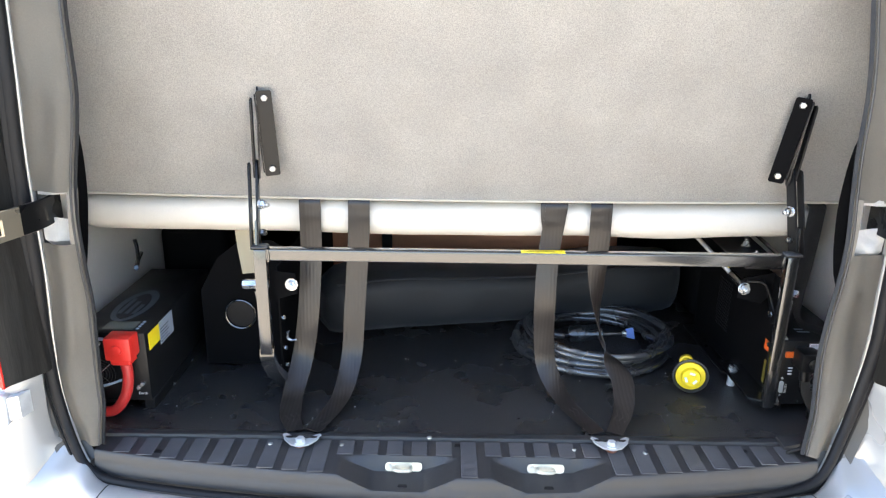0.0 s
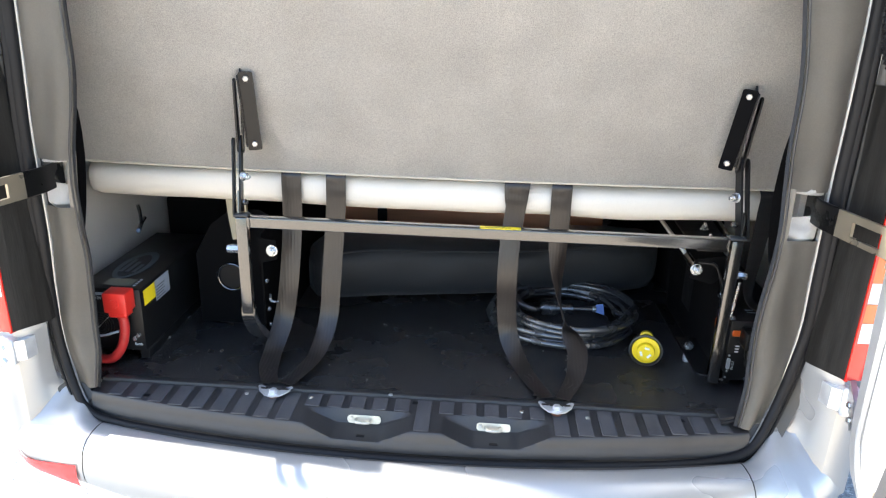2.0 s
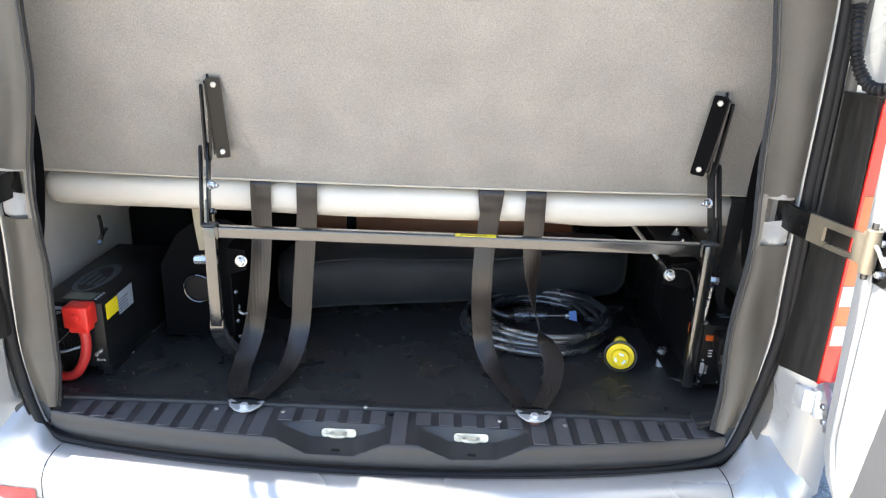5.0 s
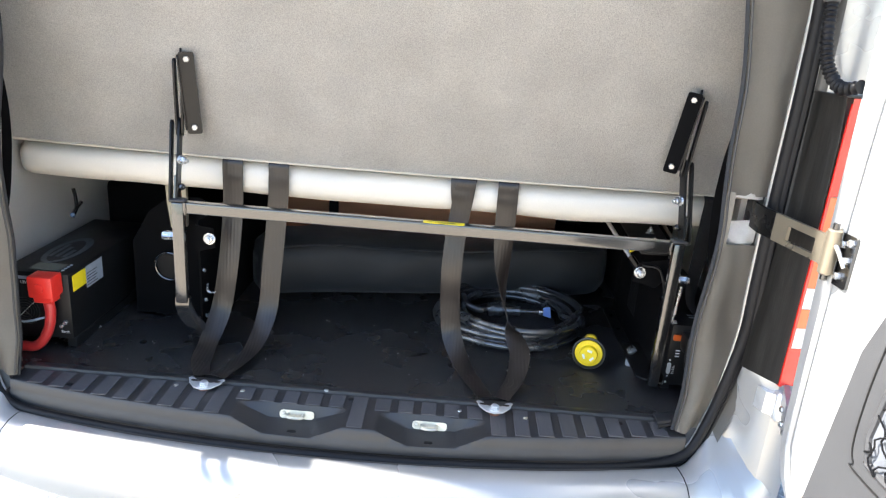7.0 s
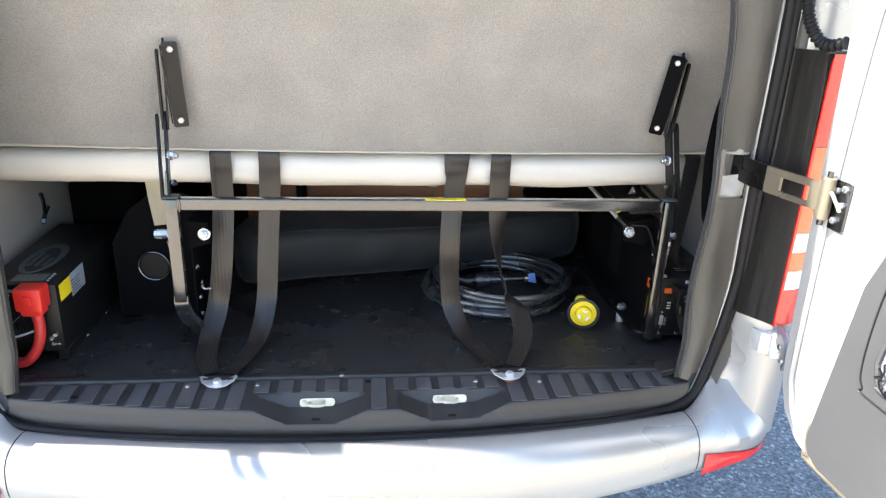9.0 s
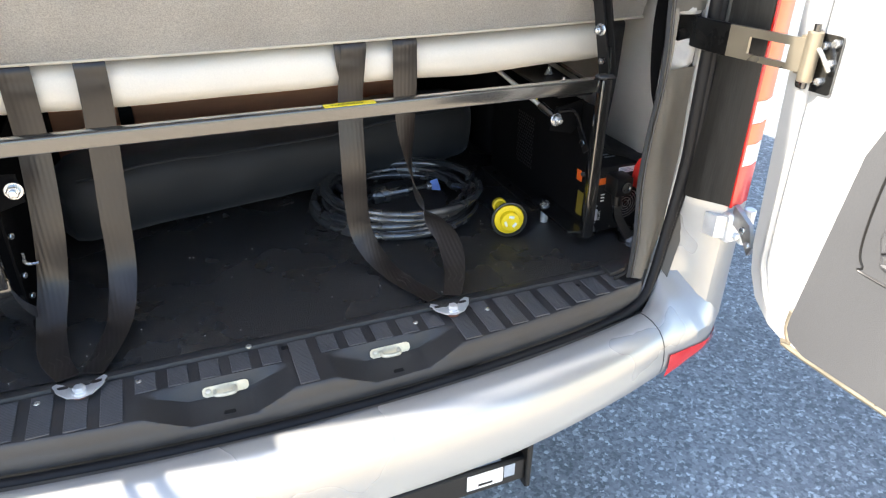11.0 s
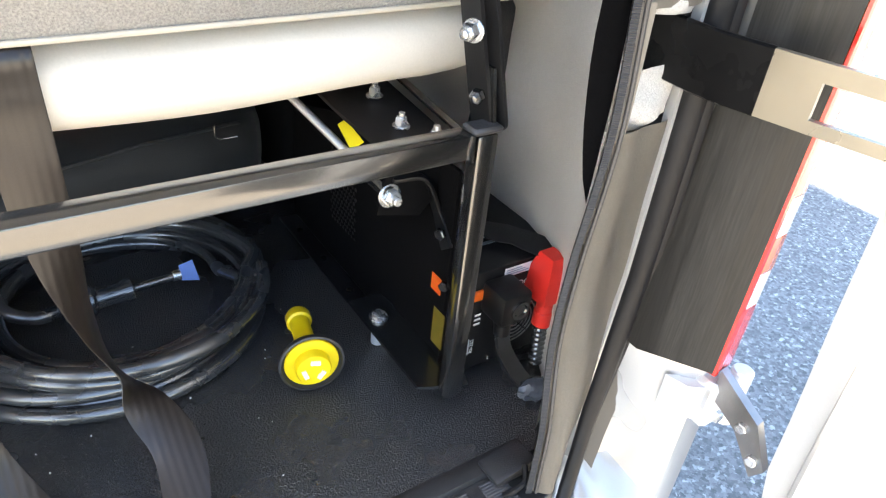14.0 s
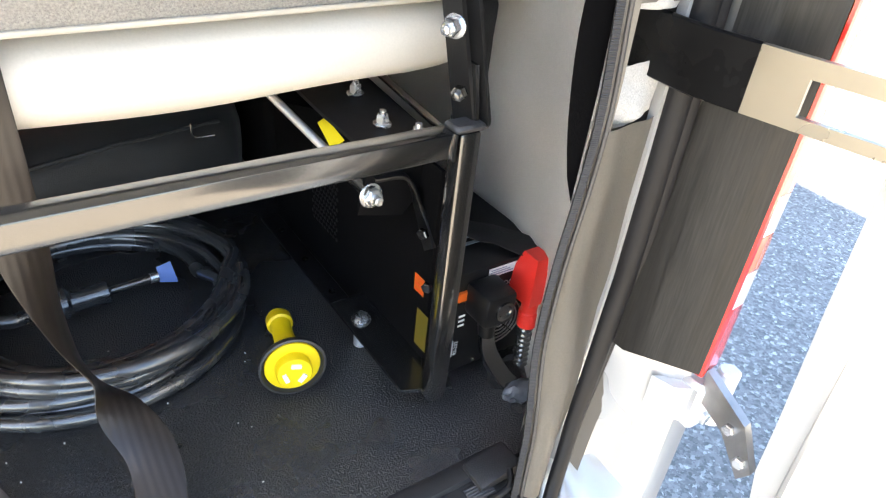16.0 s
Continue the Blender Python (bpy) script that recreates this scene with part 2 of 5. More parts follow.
def box(x0, x1, y0, y1, z0, z1, bevel=0.0, bm=None, m=None, seg=1):
    b = bmesh.new()
    bmesh.ops.create_cube(b, size=1)
    bmesh.ops.scale(b, vec=(x1 - x0, y1 - y0, z1 - z0), verts=b.verts)
    bmesh.ops.translate(b, vec=((x0 + x1) / 2, (y0 + y1) / 2, (z0 + z1) / 2), verts=b.verts)
    if bevel:
        bmesh.ops.bevel(b, geom=b.edges[:], offset=bevel, segments=seg, affect="EDGES", profile=0.5)
    if m is not None:
        bmesh.ops.transform(b, matrix=m, verts=b.verts)
    return join(bm, b)


def join(bm, b):
    if bm is None:
        return b
    me = bpy.data.meshes.new("tmp")
    b.to_mesh(me)
    b.free()
    bm.from_mesh(me)
    bpy.data.meshes.remove(me)
    return bm


def frame_of(d):
    d = Vector(d).normalized()
    side = d.cross(Vector((0, 0, 1)))
    if side.length < 1e-3:
        side = Vector((1, 0, 0))
    side.normalize()
    return d, side, side.cross(d)


def rod(p0, p1, r0, r1=None, seg=16, bm=None, bevel=0.0):
    """A solid round bar from p0 to p1."""
    p0, p1 = Vector(p0), Vector(p1)
    r1 = r0 if r1 is None else r1
    d, a, c = frame_of(p1 - p0)
    rings = [(p0, r0), (p1, r1)]
    if bevel:
        rings = [(p0, r0 - bevel), (p0 + d * bevel, r0), (p1 - d * bevel, r1), (p1, r1 - bevel)]
    return lathe_rings(rings, a, c, seg, bm)


def lathe_rings(rings, a, c, seg=24, bm=None, closed=False):
    b = bmesh.new()
    rows = [[b.verts.new(p + (a * math.cos(2 * math.pi * k / seg) + c * math.sin(2 * math.pi * k / seg)) * r) for k in range(seg)] for p, r in rings]
    for q, w in zip(rows[:-1], rows[1:]):
        for k in range(seg):
            b.faces.new((q[k], q[(k + 1) % seg], w[(k + 1) % seg], w[k]))
    b.faces.new(rows[0][::-1]), b.faces.new(rows[-1])
    return join(bm, b)


def lathe(p0, axis, profile, seg=32, bm=None):
    """A turned shape: (distance along the axis, radius) rings."""
    p0 = Vector(p0)
    d, a, c = frame_of(axis)
    return lathe_rings([(p0 + d * h, r) for h, r in profile], a, c, seg, bm)


def smooth_path(points, n=8):
    """Catmull-Rom through the points."""
    p = [Vector(q) for q in points]
    p = [p[0] * 2 - p[1]] + p + [p[-1] * 2 - p[-2]]
    out = []
    for i in range(1, len(p) - 2):
        for k in range(n):
            t = k / n
            out.append(0.5 * (2 * p[i] + (p[i + 1] - p[i - 1]) * t + (2 * p[i - 1] - 5 * p[i] + 4 * p[i + 1] - p[i + 2]) * t * t + (3 * p[i] - p[i - 1] - 3 * p[i + 1] + p[i + 2]) * t ** 3))
    return out + [p[-2]]


def tube(points, r, seg=10, n=8, bm=None, ripple=0.0, pitch=0.008):
    """A round cable through the points; ripple gives it corrugations."""
    path = smooth_path(points, n)
    if ripple:
        fine, run = [path[0]], 0.0
        for q in path[1:]:
            steps = max(1, int((q - fine[-1]).length / (pitch / 3)))
            s = fine[-1]
            fine += [s.lerp(q, (k + 1) / steps) for k in range(steps)]
        path = fine
    d, a, c = frame_of(path[1] - path[0])
    rings, b = [], bmesh.new()
    for i, q in enumerate(path):
        t = (path[min(i + 1, len(path) - 1)] - path[max(i - 1, 0)]).normalized()
        a = (a - t * a.dot(t)).normalized()
        c = t.cross(a)
        rr = r + (ripple if ripple and i % 3 == 0 else 0)
        rings.append([b.verts.new(q + (a * math.cos(2 * math.pi * k / seg) + c * math.sin(2 * math.pi * k / seg)) * rr) for k in range(seg)])
    for q, w in zip(rings[:-1], rings[1:]):
        for k in range(seg):
            b.faces.new((q[k], q[(k + 1) % seg], w[(k + 1) % seg], w[k]))
    b.faces.new(rings[0][::-1]), b.faces.new(rings[-1])
    return join(bm, b)


def ribbon(points, widths, width, thick=0.0018, n=8, bm=None, taper=1.0):
    """A flat strap through the points; widths gives the direction across it at each point."""
    path, across = smooth_path(points, n), smooth_path(widths, n)
    b, rows = bmesh.new(), []
    for i, q in enumerate(path):
        t = (path[min(i + 1, len(path) - 1)] - path[max(i - 1, 0)]).normalized()
        w = across[i] - t * across[i].dot(t)
        w.normalize()
        nn = t.cross(w)
        wide = width * (1 - (1 - taper) * max(0.0, (i / (len(path) - 1) - 0.86) / 0.14))
        rows.append([b.verts.new(q + w * (wide / 2 * u) + nn * (thick / 2 * v)) for u, v in ((-1, -0.4), (-0.94, -1), (-0.5, -1), (0, -1), (0.5, -1), (0.94, -1), (1, -0.4), (1, 0.4), (0.94, 1), (0, 1), (-0.94, 1), (-1, 0.4))])
    m = len(rows[0])
    for q, w in zip(rows[:-1], rows[1:]):
        for k in range(m):
            b.faces.new((q[k], q[(k + 1) % m], w[(k + 1) % m], w[k]))
    b.faces.new(rows[0][::-1]), b.faces.new(rows[-1])
    return join(bm, b)


def loft(rows, closed=False, caps=False, bm=None):
    """Skins rows of points; closed: each row is a ring."""
    b = bmesh.new()
    vs = [[b.verts.new(p) for p in r] for r in rows]
    m = len(vs[0])
    for q, w in zip(vs[:-1], vs[1:]):
        for k in range(m if closed else m - 1):
            b.faces.new((q[k], q[(k + 1) % m], w[(k + 1) % m], w[k]))
    if caps:
        b.faces.new(vs[0][::-1]), b.faces.new(vs[-1])
    return join(bm, b)


def plate(outline, plane, thick, bevel=0.0, bm=None):
    """A flat plate: outline in 2D, laid out by plane(u, v, w); thick along w."""
    b = bmesh.new()
    lo = [b.verts.new(plane(u, v, 0)) for u, v in outline]
    hi = [b.verts.new(plane(u, v, thick)) for u, v in outline]
    b.faces.new(lo[::-1]), b.faces.new(hi)
    m = len(lo)
    for k in range(m):
        b.faces.new((lo[k], lo[(k + 1) % m], hi[(k + 1) % m], hi[k]))
    if bevel:
        rim = [e for e in b.edges if len(e.link_faces) == 2 and e.calc_face_angle(0) > 0.8]
        bmesh.ops.bevel(b, geom=rim, offset=bevel, segments=2, affect="EDGES", profile=0.5)
    return join(bm, b)


def rounded(u0, u1, v0, v1, r, n=5):
    """A rounded rectangle as an outline."""
    out = []
    for cu, cv, a0 in ((u1 - r, v1 - r, 0), (u0 + r, v1 - r, 90), (u0 + r, v0 + r, 180), (u1 - r, v0 + r, 270)):
        out += [(cu + r * math.cos(radians(a0 + 90 * k / n)), cv + r * math.sin(radians(a0 + 90 * k / n))) for k in range(n + 1)]
    return out


def hexbolt(name, at, axis, r, h, parent, material=None, washer=0.0, shank=0.0):
    """A hex head with a washer and a bevelled crown."""
    at, d = Vector(at), Vector(axis).normalized()
    bm = lathe(at, d, [(0, r), (h * 0.8, r), (h, r * 0.8)], 6)
    if washer:
        lathe(at - d * 0.003, d, [(0, washer * 0.96), (0.0008, washer), (0.0025, washer), (0.003, washer * 0.96)], 24, bm)
    if shank:
        lathe(at + d * h, d, [(0, r * 0.5), (shank * 0.9, r * 0.5), (shank, r * 0.38)], 12, bm)
    return part(name, bm, material or M_BOLT, parent, smooth=True)


def writing(name, body, size, m, material, parent, align="LEFT", extrude=0.0002):
    """Raised print on a thing: m lays the text's plane."""
    cu = bpy.data.curves.new(name, "FONT")
    cu.body, cu.size, cu.extrude, cu.align_x = body, size, extrude, align
    ob = bpy.data.objects.new("tmp", cu)
    scene.collection.objects.link(ob)
    me = bpy.data.meshes.new_from_object(ob)
    bpy.data.objects.remove(ob)
    bpy.data.curves.remove(cu)
    me.transform(m)
    bm = bmesh.new()
    bm.from_mesh(me)
    bpy.data.meshes.remove(me)
    return part(name, bm, material, parent, smooth=False)


def side(s, x):
    """x on the right-hand side of the van, or mirrored to the left."""
    return x if s > 0 else 2 * VC - x


def mirrored(s, p):
    return Vector((side(s, p[0]), p[1], p[2]))


# ---- ground ----
bm = bmesh.new()
bmesh.ops.create_grid(bm, x_segments=1, y_segments=1, size=400)
bmesh.ops.translate(bm, verts=bm.verts, vec=(0, 0, GZ))
part("ground", bm, M_ASPHALT)
tagged(bpy.data.objects["ground"], "grey chip-seal asphalt car park surface", "ground", kind="structure")


# ---- van shell ----
van = thing("van", (VC, 0.0, GZ), "silver panel van with its rear doors open", "van")


def lerp_table(table, z):
    zs, xs = zip(*sorted(table))
    return float(np.interp(z, zs, xs))


SEALS = {1: [(0.70, 0.768), (0.735, 0.783), (0.76, 0.791), (0.80, 0.803), (0.93, 0.827), (1.06, 0.824), (1.24, 0.822), (1.52, 0.823), (1.70, 0.817), (2.05, 0.785)],
         -1: [(0.68, 0.788), (0.70, 0.803), (0.78, 0.825), (0.89, 0.842), (1.04, 0.833), (1.14, 0.828), (1.31, 0.830), (1.44, 0.823), (1.63, 0.817), (2.05, 0.790)]}
SEALY = [(0.70, -0.042), (0.76, -0.033), (0.85, -0.020), (0.93, -0.010), (1.02, -0.012), (1.1, -0.013), (2.1, -0.013)]


def sill_y(x):
    """The outer edge of the sill, bowed backwards in the middle."""
    u = (x - VC) / 0.80
    return -0.150 + 0.085 * u * u


def opening_path(s):
    """The rubber seal's line down one side of the opening and along half of the sill."""
    pts = [Vector((side(s, lerp_table(SEALS[s], z)), lerp_table(SEALY, z), z)) for z in (2.05, 1.7, 1.5, 1.31, 1.1, 0.95, 0.85, 0.78)]
    for x, y, z in ((0.781, -0.044, 0.735), (0.766, -0.055, 0.700), (0.742, -0.070, 0.672), (0.69, -0.088, 0.657)):
        pts.append(Vector((side(s, x + (0.030 if s < 0 else 0)), y, z)))
    for u in (0.6, 0.45, 0.3, 0.15, 0.0):
        x = side(s, VC + u)
        pts.append(Vector((x, sill_y(x) - 0.012, 0.652)))
    return smooth_path(pts, 6)


def sweep(path, profile, upright=None, bm=None):
    """Sweeps (outward, backward) offsets along the opening: outward lies in the rear plane, away from the opening. upright: the offsets on the pillars."""
    rows = []
    for i, q in enumerate(path):
        t = (path[min(i + 1, len(path) - 1)] - path[max(i - 1, 0)]).normalized()
        out = Vector((t.z, 0, -t.x)).normalized()
        if out.dot(Vector((VC, 0, 1.35)) - q) > 0:
            out = -out
        k = max(0.0, min(1.0, (q.z - 0.72) / 0.25))
        use = [(a + (c - a) * k, b + (d - b) * k) for (a, b), (c, d) in zip(profile, upright or profile)]
        rows.append([q + out * a + Vector((0, -b, 0)) for a, b in use])
    return loft(rows, bm=bm)


def ring(r, cx, cy, a0=0, a1=360, n=12):
    return [(cx + r * math.cos(radians(a0 + (a1 - a0) * k / n)), cy + r * math.sin(radians(a0 + (a1 - a0) * k / n))) for k in range(n + 1)]


for s in (1, -1):
    p = opening_path(s)
    part("painted_flange", sweep([q for q in p if q.z > 0.672], [(0.001, -0.004), (0.002, 0.002), (0.004, 0.004), (0.006, 0.0)], [(0.002, -0.002), (0.003, 0.008), (0.007, 0.009), (0.009, 0.0)]), M_SILVER, van, "bright painted body flange")
    # dark strip added to hide the bright quarter panel past the seal
    part("pillar_filler", sweep([q for q in p if q.z > 0.672], [(-0.010, -0.016), (0.004, -0.012), (0.014, -0.004)]), M_SILVER_DK, van, "dark filler strip added behind the seal")
    part("door_seal", sweep(p, ring(0.011, 0.012, 0.004), ring(0.0155, 0.0215, 0.011)), M_RUBBER, van, "black rubber door seal")
    part("seal_lip", sweep(p, [(0.022, -0.004), (0.030, 0.004), (0.036, 0.001), (0.037, -0.01)], [(0.020, 0.024), (0.025, 0.029), (0.030, 0.030), (0.036, 0.026)]), M_RUBBER, van, "black rubber lip")
    # the channel is body silver, darkened for the shade it lies in
    part("body_channel", sweep(p, [(0.020, -0.016), (0.036, -0.012), (0.046, -0.008), (0.054, -0.002), (0.060, 0.003)], [(0.032, 0.014), (0.036, 0.026), (0.038, 0.034), (0.042, 0.040), (0.052, 0.044)]), M_SILVER_DK, van, "silver rain channel coloured dark for shade")


# quarter panels beside the opening, round to the van's flanks
def quarter(s):
    rows = []
    for z in [0.57, 0.62, 0.66, 0.68, 0.70, 0.72, 0.74, 0.76, 0.78, 0.80, 0.82, 0.84, 0.86, 0.88, 0.90, 0.95, 1.0, 1.1, 1.2, 1.3, 1.4, 1.6, 1.9, 2.3, 2.55]:
        inner = lerp_table(SEALS[s], max(z, 0.72)) + (0.024 if z > 0.9 else 0.024 + 0.036 * (0.9 - max(z, 0.70)) / 0.2)
        if z < 0.74:
            inner = lerp_table([(0.57, 0.740), (0.66, 0.762), (0.68, 0.788), (0.70, 0.812), (0.72, 0.830), (0.74, 0.842)], z) + (0.02 if s < 0 else 0)
        lean = 0.03 * max(z - 1.5, 0)
        prof = [(inner + 0.004, -0.024), (inner + 0.010, -0.034), (0.885, -0.066), (0.920, -0.082), (0.950, -0.080), (0.972, -0.052), (0.982, 0.0), (0.988, 0.15), (0.996, 0.6), (1.0, 1.6), (1.0, 4.6)]
        if z < 0.91:
            k = min(1.0, (0.91 - z) / 0.02)
            low = [(inner + 0.002, -0.026), (0.858, -0.047), (0.874, -0.072), (0.888, -0.094), (0.904, -0.108), (0.945, -0.108), (0.978, -0.085), (0.996, -0.020), (1.0, 0.15), (1.0, 1.6), (1.0, 4.6)]
            prof = [(a + (c - a) * k, b + (d - b) * k) for (a, b), (c, d) in zip(prof, low)]
        prof = [(max(x, inner - 0.01 + 0.004 * k) - lean, y) for k, (x, y) in enumerate(prof)]
        rows.append([Vector((side(s, x), y, z)) for x, y in prof])
    return loft(rows)


for s in (1, -1):
    part("quarter_panel", quarter(s), M_SILVER, van, "silver painted rear quarter panel")
# shell parts out of view; roof height is set by the shadow it casts
part("roof", loft([[Vector((VC - 0.97, y, 2.54)), Vector((VC - 0.93, y, 2.63)), Vector((VC - 0.6, y, 2.68)), Vector((VC + 0.6, y, 2.68)), Vector((VC + 0.93, y, 2.63)), Vector((VC + 0.97, y, 2.54))] for y in (-0.05, 4.6)]), M_SILVER, van, "silver roof")
part("rear_header", box(VC - 0.97, VC + 0.97, -0.06, 0.10, 2.08, 2.62, 0.02), M_SILVER, van, "silver header over the rear doors")
part("underbody", box(VC - 0.93, VC + 0.93, 0.02, 4.5, 0.36, 0.60, 0.02), M_BLACKS, van, "dark underbody")
part("front_bulkhead", box(VC - 0.97, VC + 0.97, 4.5, 4.62, 0.36, 2.6, 0.02), M_SILVER, van)

# rear bumper: a centre piece and two corners with open joints
PLAN = smooth_path([(-0.03, -0.187, 0), (0.20, -0.181, 0), (0.42, -0.163, 0), (0.60, -0.135, 0), (0.72, -0.108, 0), (0.81, -0.083, 0), (0.885, -0.056, 0), (0.924, 0.0, 0), (0.930, 0.10, 0), (0.930, 0.30, 0), (0.932, 0.6, 0)], 6)
BUMPER = [(-0.010, 0.640), (0.0, 0.648), (0.010, 0.650), (0.034, 0.645), (0.054, 0.634), (0.066, 0.620), (0.0735, 0.603), (0.077, 0.578), (0.079, 0.545), (0.077, 0.512), (0.070, 0.490), (0.052, 0.480), (0.0, 0.478)]
CORNER_Z = [0.722, 0.718, 0.711, 0.700, 0.685, 0.664, 0.636, 0.596, 0.552, 0.514, 0.490, 0.480, 0.478]


def cut_plan(x0, x1):
    """The bumper's plan line between two exact cuts, with the way along it."""
    out = []
    for i, q in enumerate(PLAN):
        t = (PLAN[min(i + 1, len(PLAN) - 1)] - PLAN[max(i - 1, 0)]).normalized()
        if i:
            o, ot = PLAN[i - 1], out_t
            for c in (x0, x1):
                if o.x < c < q.x:
                    k = (c - o.x) / (q.x - o.x)
                    out.append((o.lerp(q, k), ot.lerp(t, k).normalized()))
        if x0 <= q.x <= x1:
            out.append((q, t))
        out_t = t
    return out


def section(q, out):
    """The bumper's section, which at the corners sweeps up into the quarter panel."""
    k = 1.0 if q.y > -0.04 else max(0.0, min(1.0, (q.x - 0.730) / 0.13))
    k = k * k * (3 - 2 * k)
    top = float(np.interp(out.x, (0.25, 0.7, 1.0), (-0.052, 0.022, 0.066)))
    rows = []
    for (a, b), z in zip(BUMPER, CORNER_Z):
        f = max(0.0, min(1.0, (0.722 - z) / 0.13))
        f = f * f * (3 - 2 * f)
        d = top + (0.080 - top) * f if z > 0.53 else a
        rows.append((a + (d - a) * k, b + (z - b) * k))
    return rows


def bumper_piece(s, x0, x1):
    rows = []
    for q, t in cut_plan(x0, x1):
        out = Vector((t.y, -t.x, 0))
        up = 0.045 * max(0.0, min(1.0, (q.x - 0.35) / 0.5))
        rows.append([mirrored(s, (q.x + out.x * d, q.y + out.y * d, z + up * max(0, (0.60 - z) / 0.12))) for d, z in section(q, out)])
    return rows


centre = [r for r in bumper_piece(-1, -1, 0.7195)][::-1] + [r for r in bumper_piece(1, -1, 0.7195)][1:]
part("bumper_centre", loft(centre), M_SILVER, van, "silver painted bumper centre section")
for s in (1, -1):
    part("bumper_corner", loft(bumper_piece(s, 0.7225, 9)), M_SILVER, van, "silver painted bumper corner")
    part("joint_backing", loft([[v + Vector((0, 0.008, -0.003)) for v in r] for r in bumper_piece(s, 0.71, 0.732)]), M_RUBBER, van, "dark gap behind the bumper joint")
    # reflector let into the lower corner
    rows = []
    for i, q in enumerate(PLAN):
        if not 0.735 < q.x < 0.912:
            continue
        t = (PLAN[min(i + 1, len(PLAN) - 1)] - PLAN[max(i - 1, 0)]).normalized()
        out = Vector((t.y, -t.x, 0))
        up = 0.045 * max(0.0, min(1.0, (q.x - 0.35) / 0.5))
        k = (q.x - 0.735) / 0.17
        zs = (0.514 + 0.013 * k, 0.545 - 0.008 * k, 0.577 - 0.030 * k)
        rows.append([mirrored(s, (q.x + out.x * d, q.y + out.y * d, z)) for d, z in zip((0.0765, 0.0822, 0.0815), zs)])
    part("reflector", loft(rows), M_LENS, van, "red plastic reflector")

# silver ledge between bumper and seal, its shade put into a darker grey
part("bumper_ledge", loft([[Vector((x, sill_y(x) - 0.022, 0.632)), Vector((x, sill_y(x) - 0.028, 0.645)), Vector((x, sill_y(x) - 0.040, 0.644)), Vector((x, sill_y(x) - 0.046, 0.636))] for x in np.linspace(VC - 0.74, VC + 0.74, 40)]), M_SILVER_DK, van, "silver ledge below the sill coloured dark for shade")

# tow bar under the bumper
tow = part("tow_bar", box(-0.52, 0.40, -0.215, -0.150, 0.375, 0.440, 0.006), M_BLACKS, van, "black steel tow bar")
part("receiver", box(-0.045, 0.045, -0.275, -0.15, 0.345, 0.435, 0.006), M_BLACKP, tow, "black receiver socket")
part("receiver_collar", box(-0.055, 0.055, -0.285, -0.265, 0.335, 0.445, 0.005), M_BLACKP, tow)
part("end_plate", box(0.395, 0.408, -0.225, 0.0, 0.36, 0.50, 0.003), M_BLACKS, tow)
part("top_sticker", box(0.25, 0.345, -0.205, -0.165, 0.440, 0.4408), M_LABEL, tow, "silver-grey sticker")
part("front_sticker", box(0.265, 0.345, -0.2160, -0.2150, 0.392, 0.432), M_WHITE, tow, "white sticker with dark print")
part("sticker_print", box(0.348, 0.372, -0.2160, -0.2150, 0.40, 0.432), M_LABEL, tow)
part("sticker_bar", box(0.290, 0.322, -0.2166, -0.2161, 0.398, 0.404), M_BLACKS, tow)
part("chain_loop", tube([(0.06, -0.21, 0.36), (0.10, -0.24, 0.345), (0.14, -0.21, 0.36)], 0.006), M_BLACKP, tow)


# tail lamps: black inner flank, red rear and outer lens
def tail_lamp(s):
    lamp = part("tail_lamp", loft([[mirrored(s, (x, y, z)) for x, y in ((0.846 + 0.045 * (min(z, 1.2) - 0.884), -0.026), (0.846 + 0.045 * (min(z, 1.2) - 0.884), -0.050), (0.8915 - t, -0.119), (0.893 - t, -0.1215))] for z, t in ((0.884, 0.0), (1.0, 0.0), (1.2, 0.001), (1.40, 0.004), (1.475, 0.008), (1.49, 0.012))]), M_LAMPSIDE, van, "tall tail lamp with a black inner flank")
    for z0, z1, m, lab in ((0.884, 0.972, M_LENS, "dark red lower lens"), (0.973, 1.018, M_LENSW, "clear reversing lens"), (1.019, 1.062, M_LENSO, "orange-red lens band"), (1.063, 1.108, M_LENSW, "clear lens"), (1.109, 1.30, M_LENSO, "orange-red lens"), (1.301, 1.49, M_LENS, "red upper lens")):
        prof = ((0.899, -0.1225), (0.925, -0.121), (0.955, -0.106), (0.972, -0.07), (0.978, 0.02))
        part("lens", loft([[mirrored(s, (x - 0.004 * (z > 1.4), y, z)) for x, y in prof] for z in (z0, (z0 + z1) / 2, z1)]), m, lamp, lab)
    part("lens_edge", loft([[mirrored(s, (x, y, z)) for x, y in ((0.8928, -0.1215), (0.894, -0.1245), (0.899, -0.1245), (0.8995, -0.122))] for z in (0.882, 1.1, 1.3, 1.48)]), M_LENS, lamp, "bright red lens edge")
    part("lamp_base", loft([[mirrored(s, p) for p in ((0.866, -0.03, z), (0.893, -0.1215, z), (0.955, -0.106, z), (0.978, 0.02, z))] for z in (0.8835, 0.8825)], closed=True, caps=True), M_LENS, lamp)
    part("lamp_cap", loft([[mirrored(s, p) for p in ((0.854, -0.03, z), (0.881, -0.1215, z), (0.951, -0.106, z), (0.974, 0.02, z))] for z in (1.49, 1.494)], closed=True, caps=True), M_LAMPSIDE, lamp)
    return lamp


for s in (1, -1):
    tail_lamp(s)


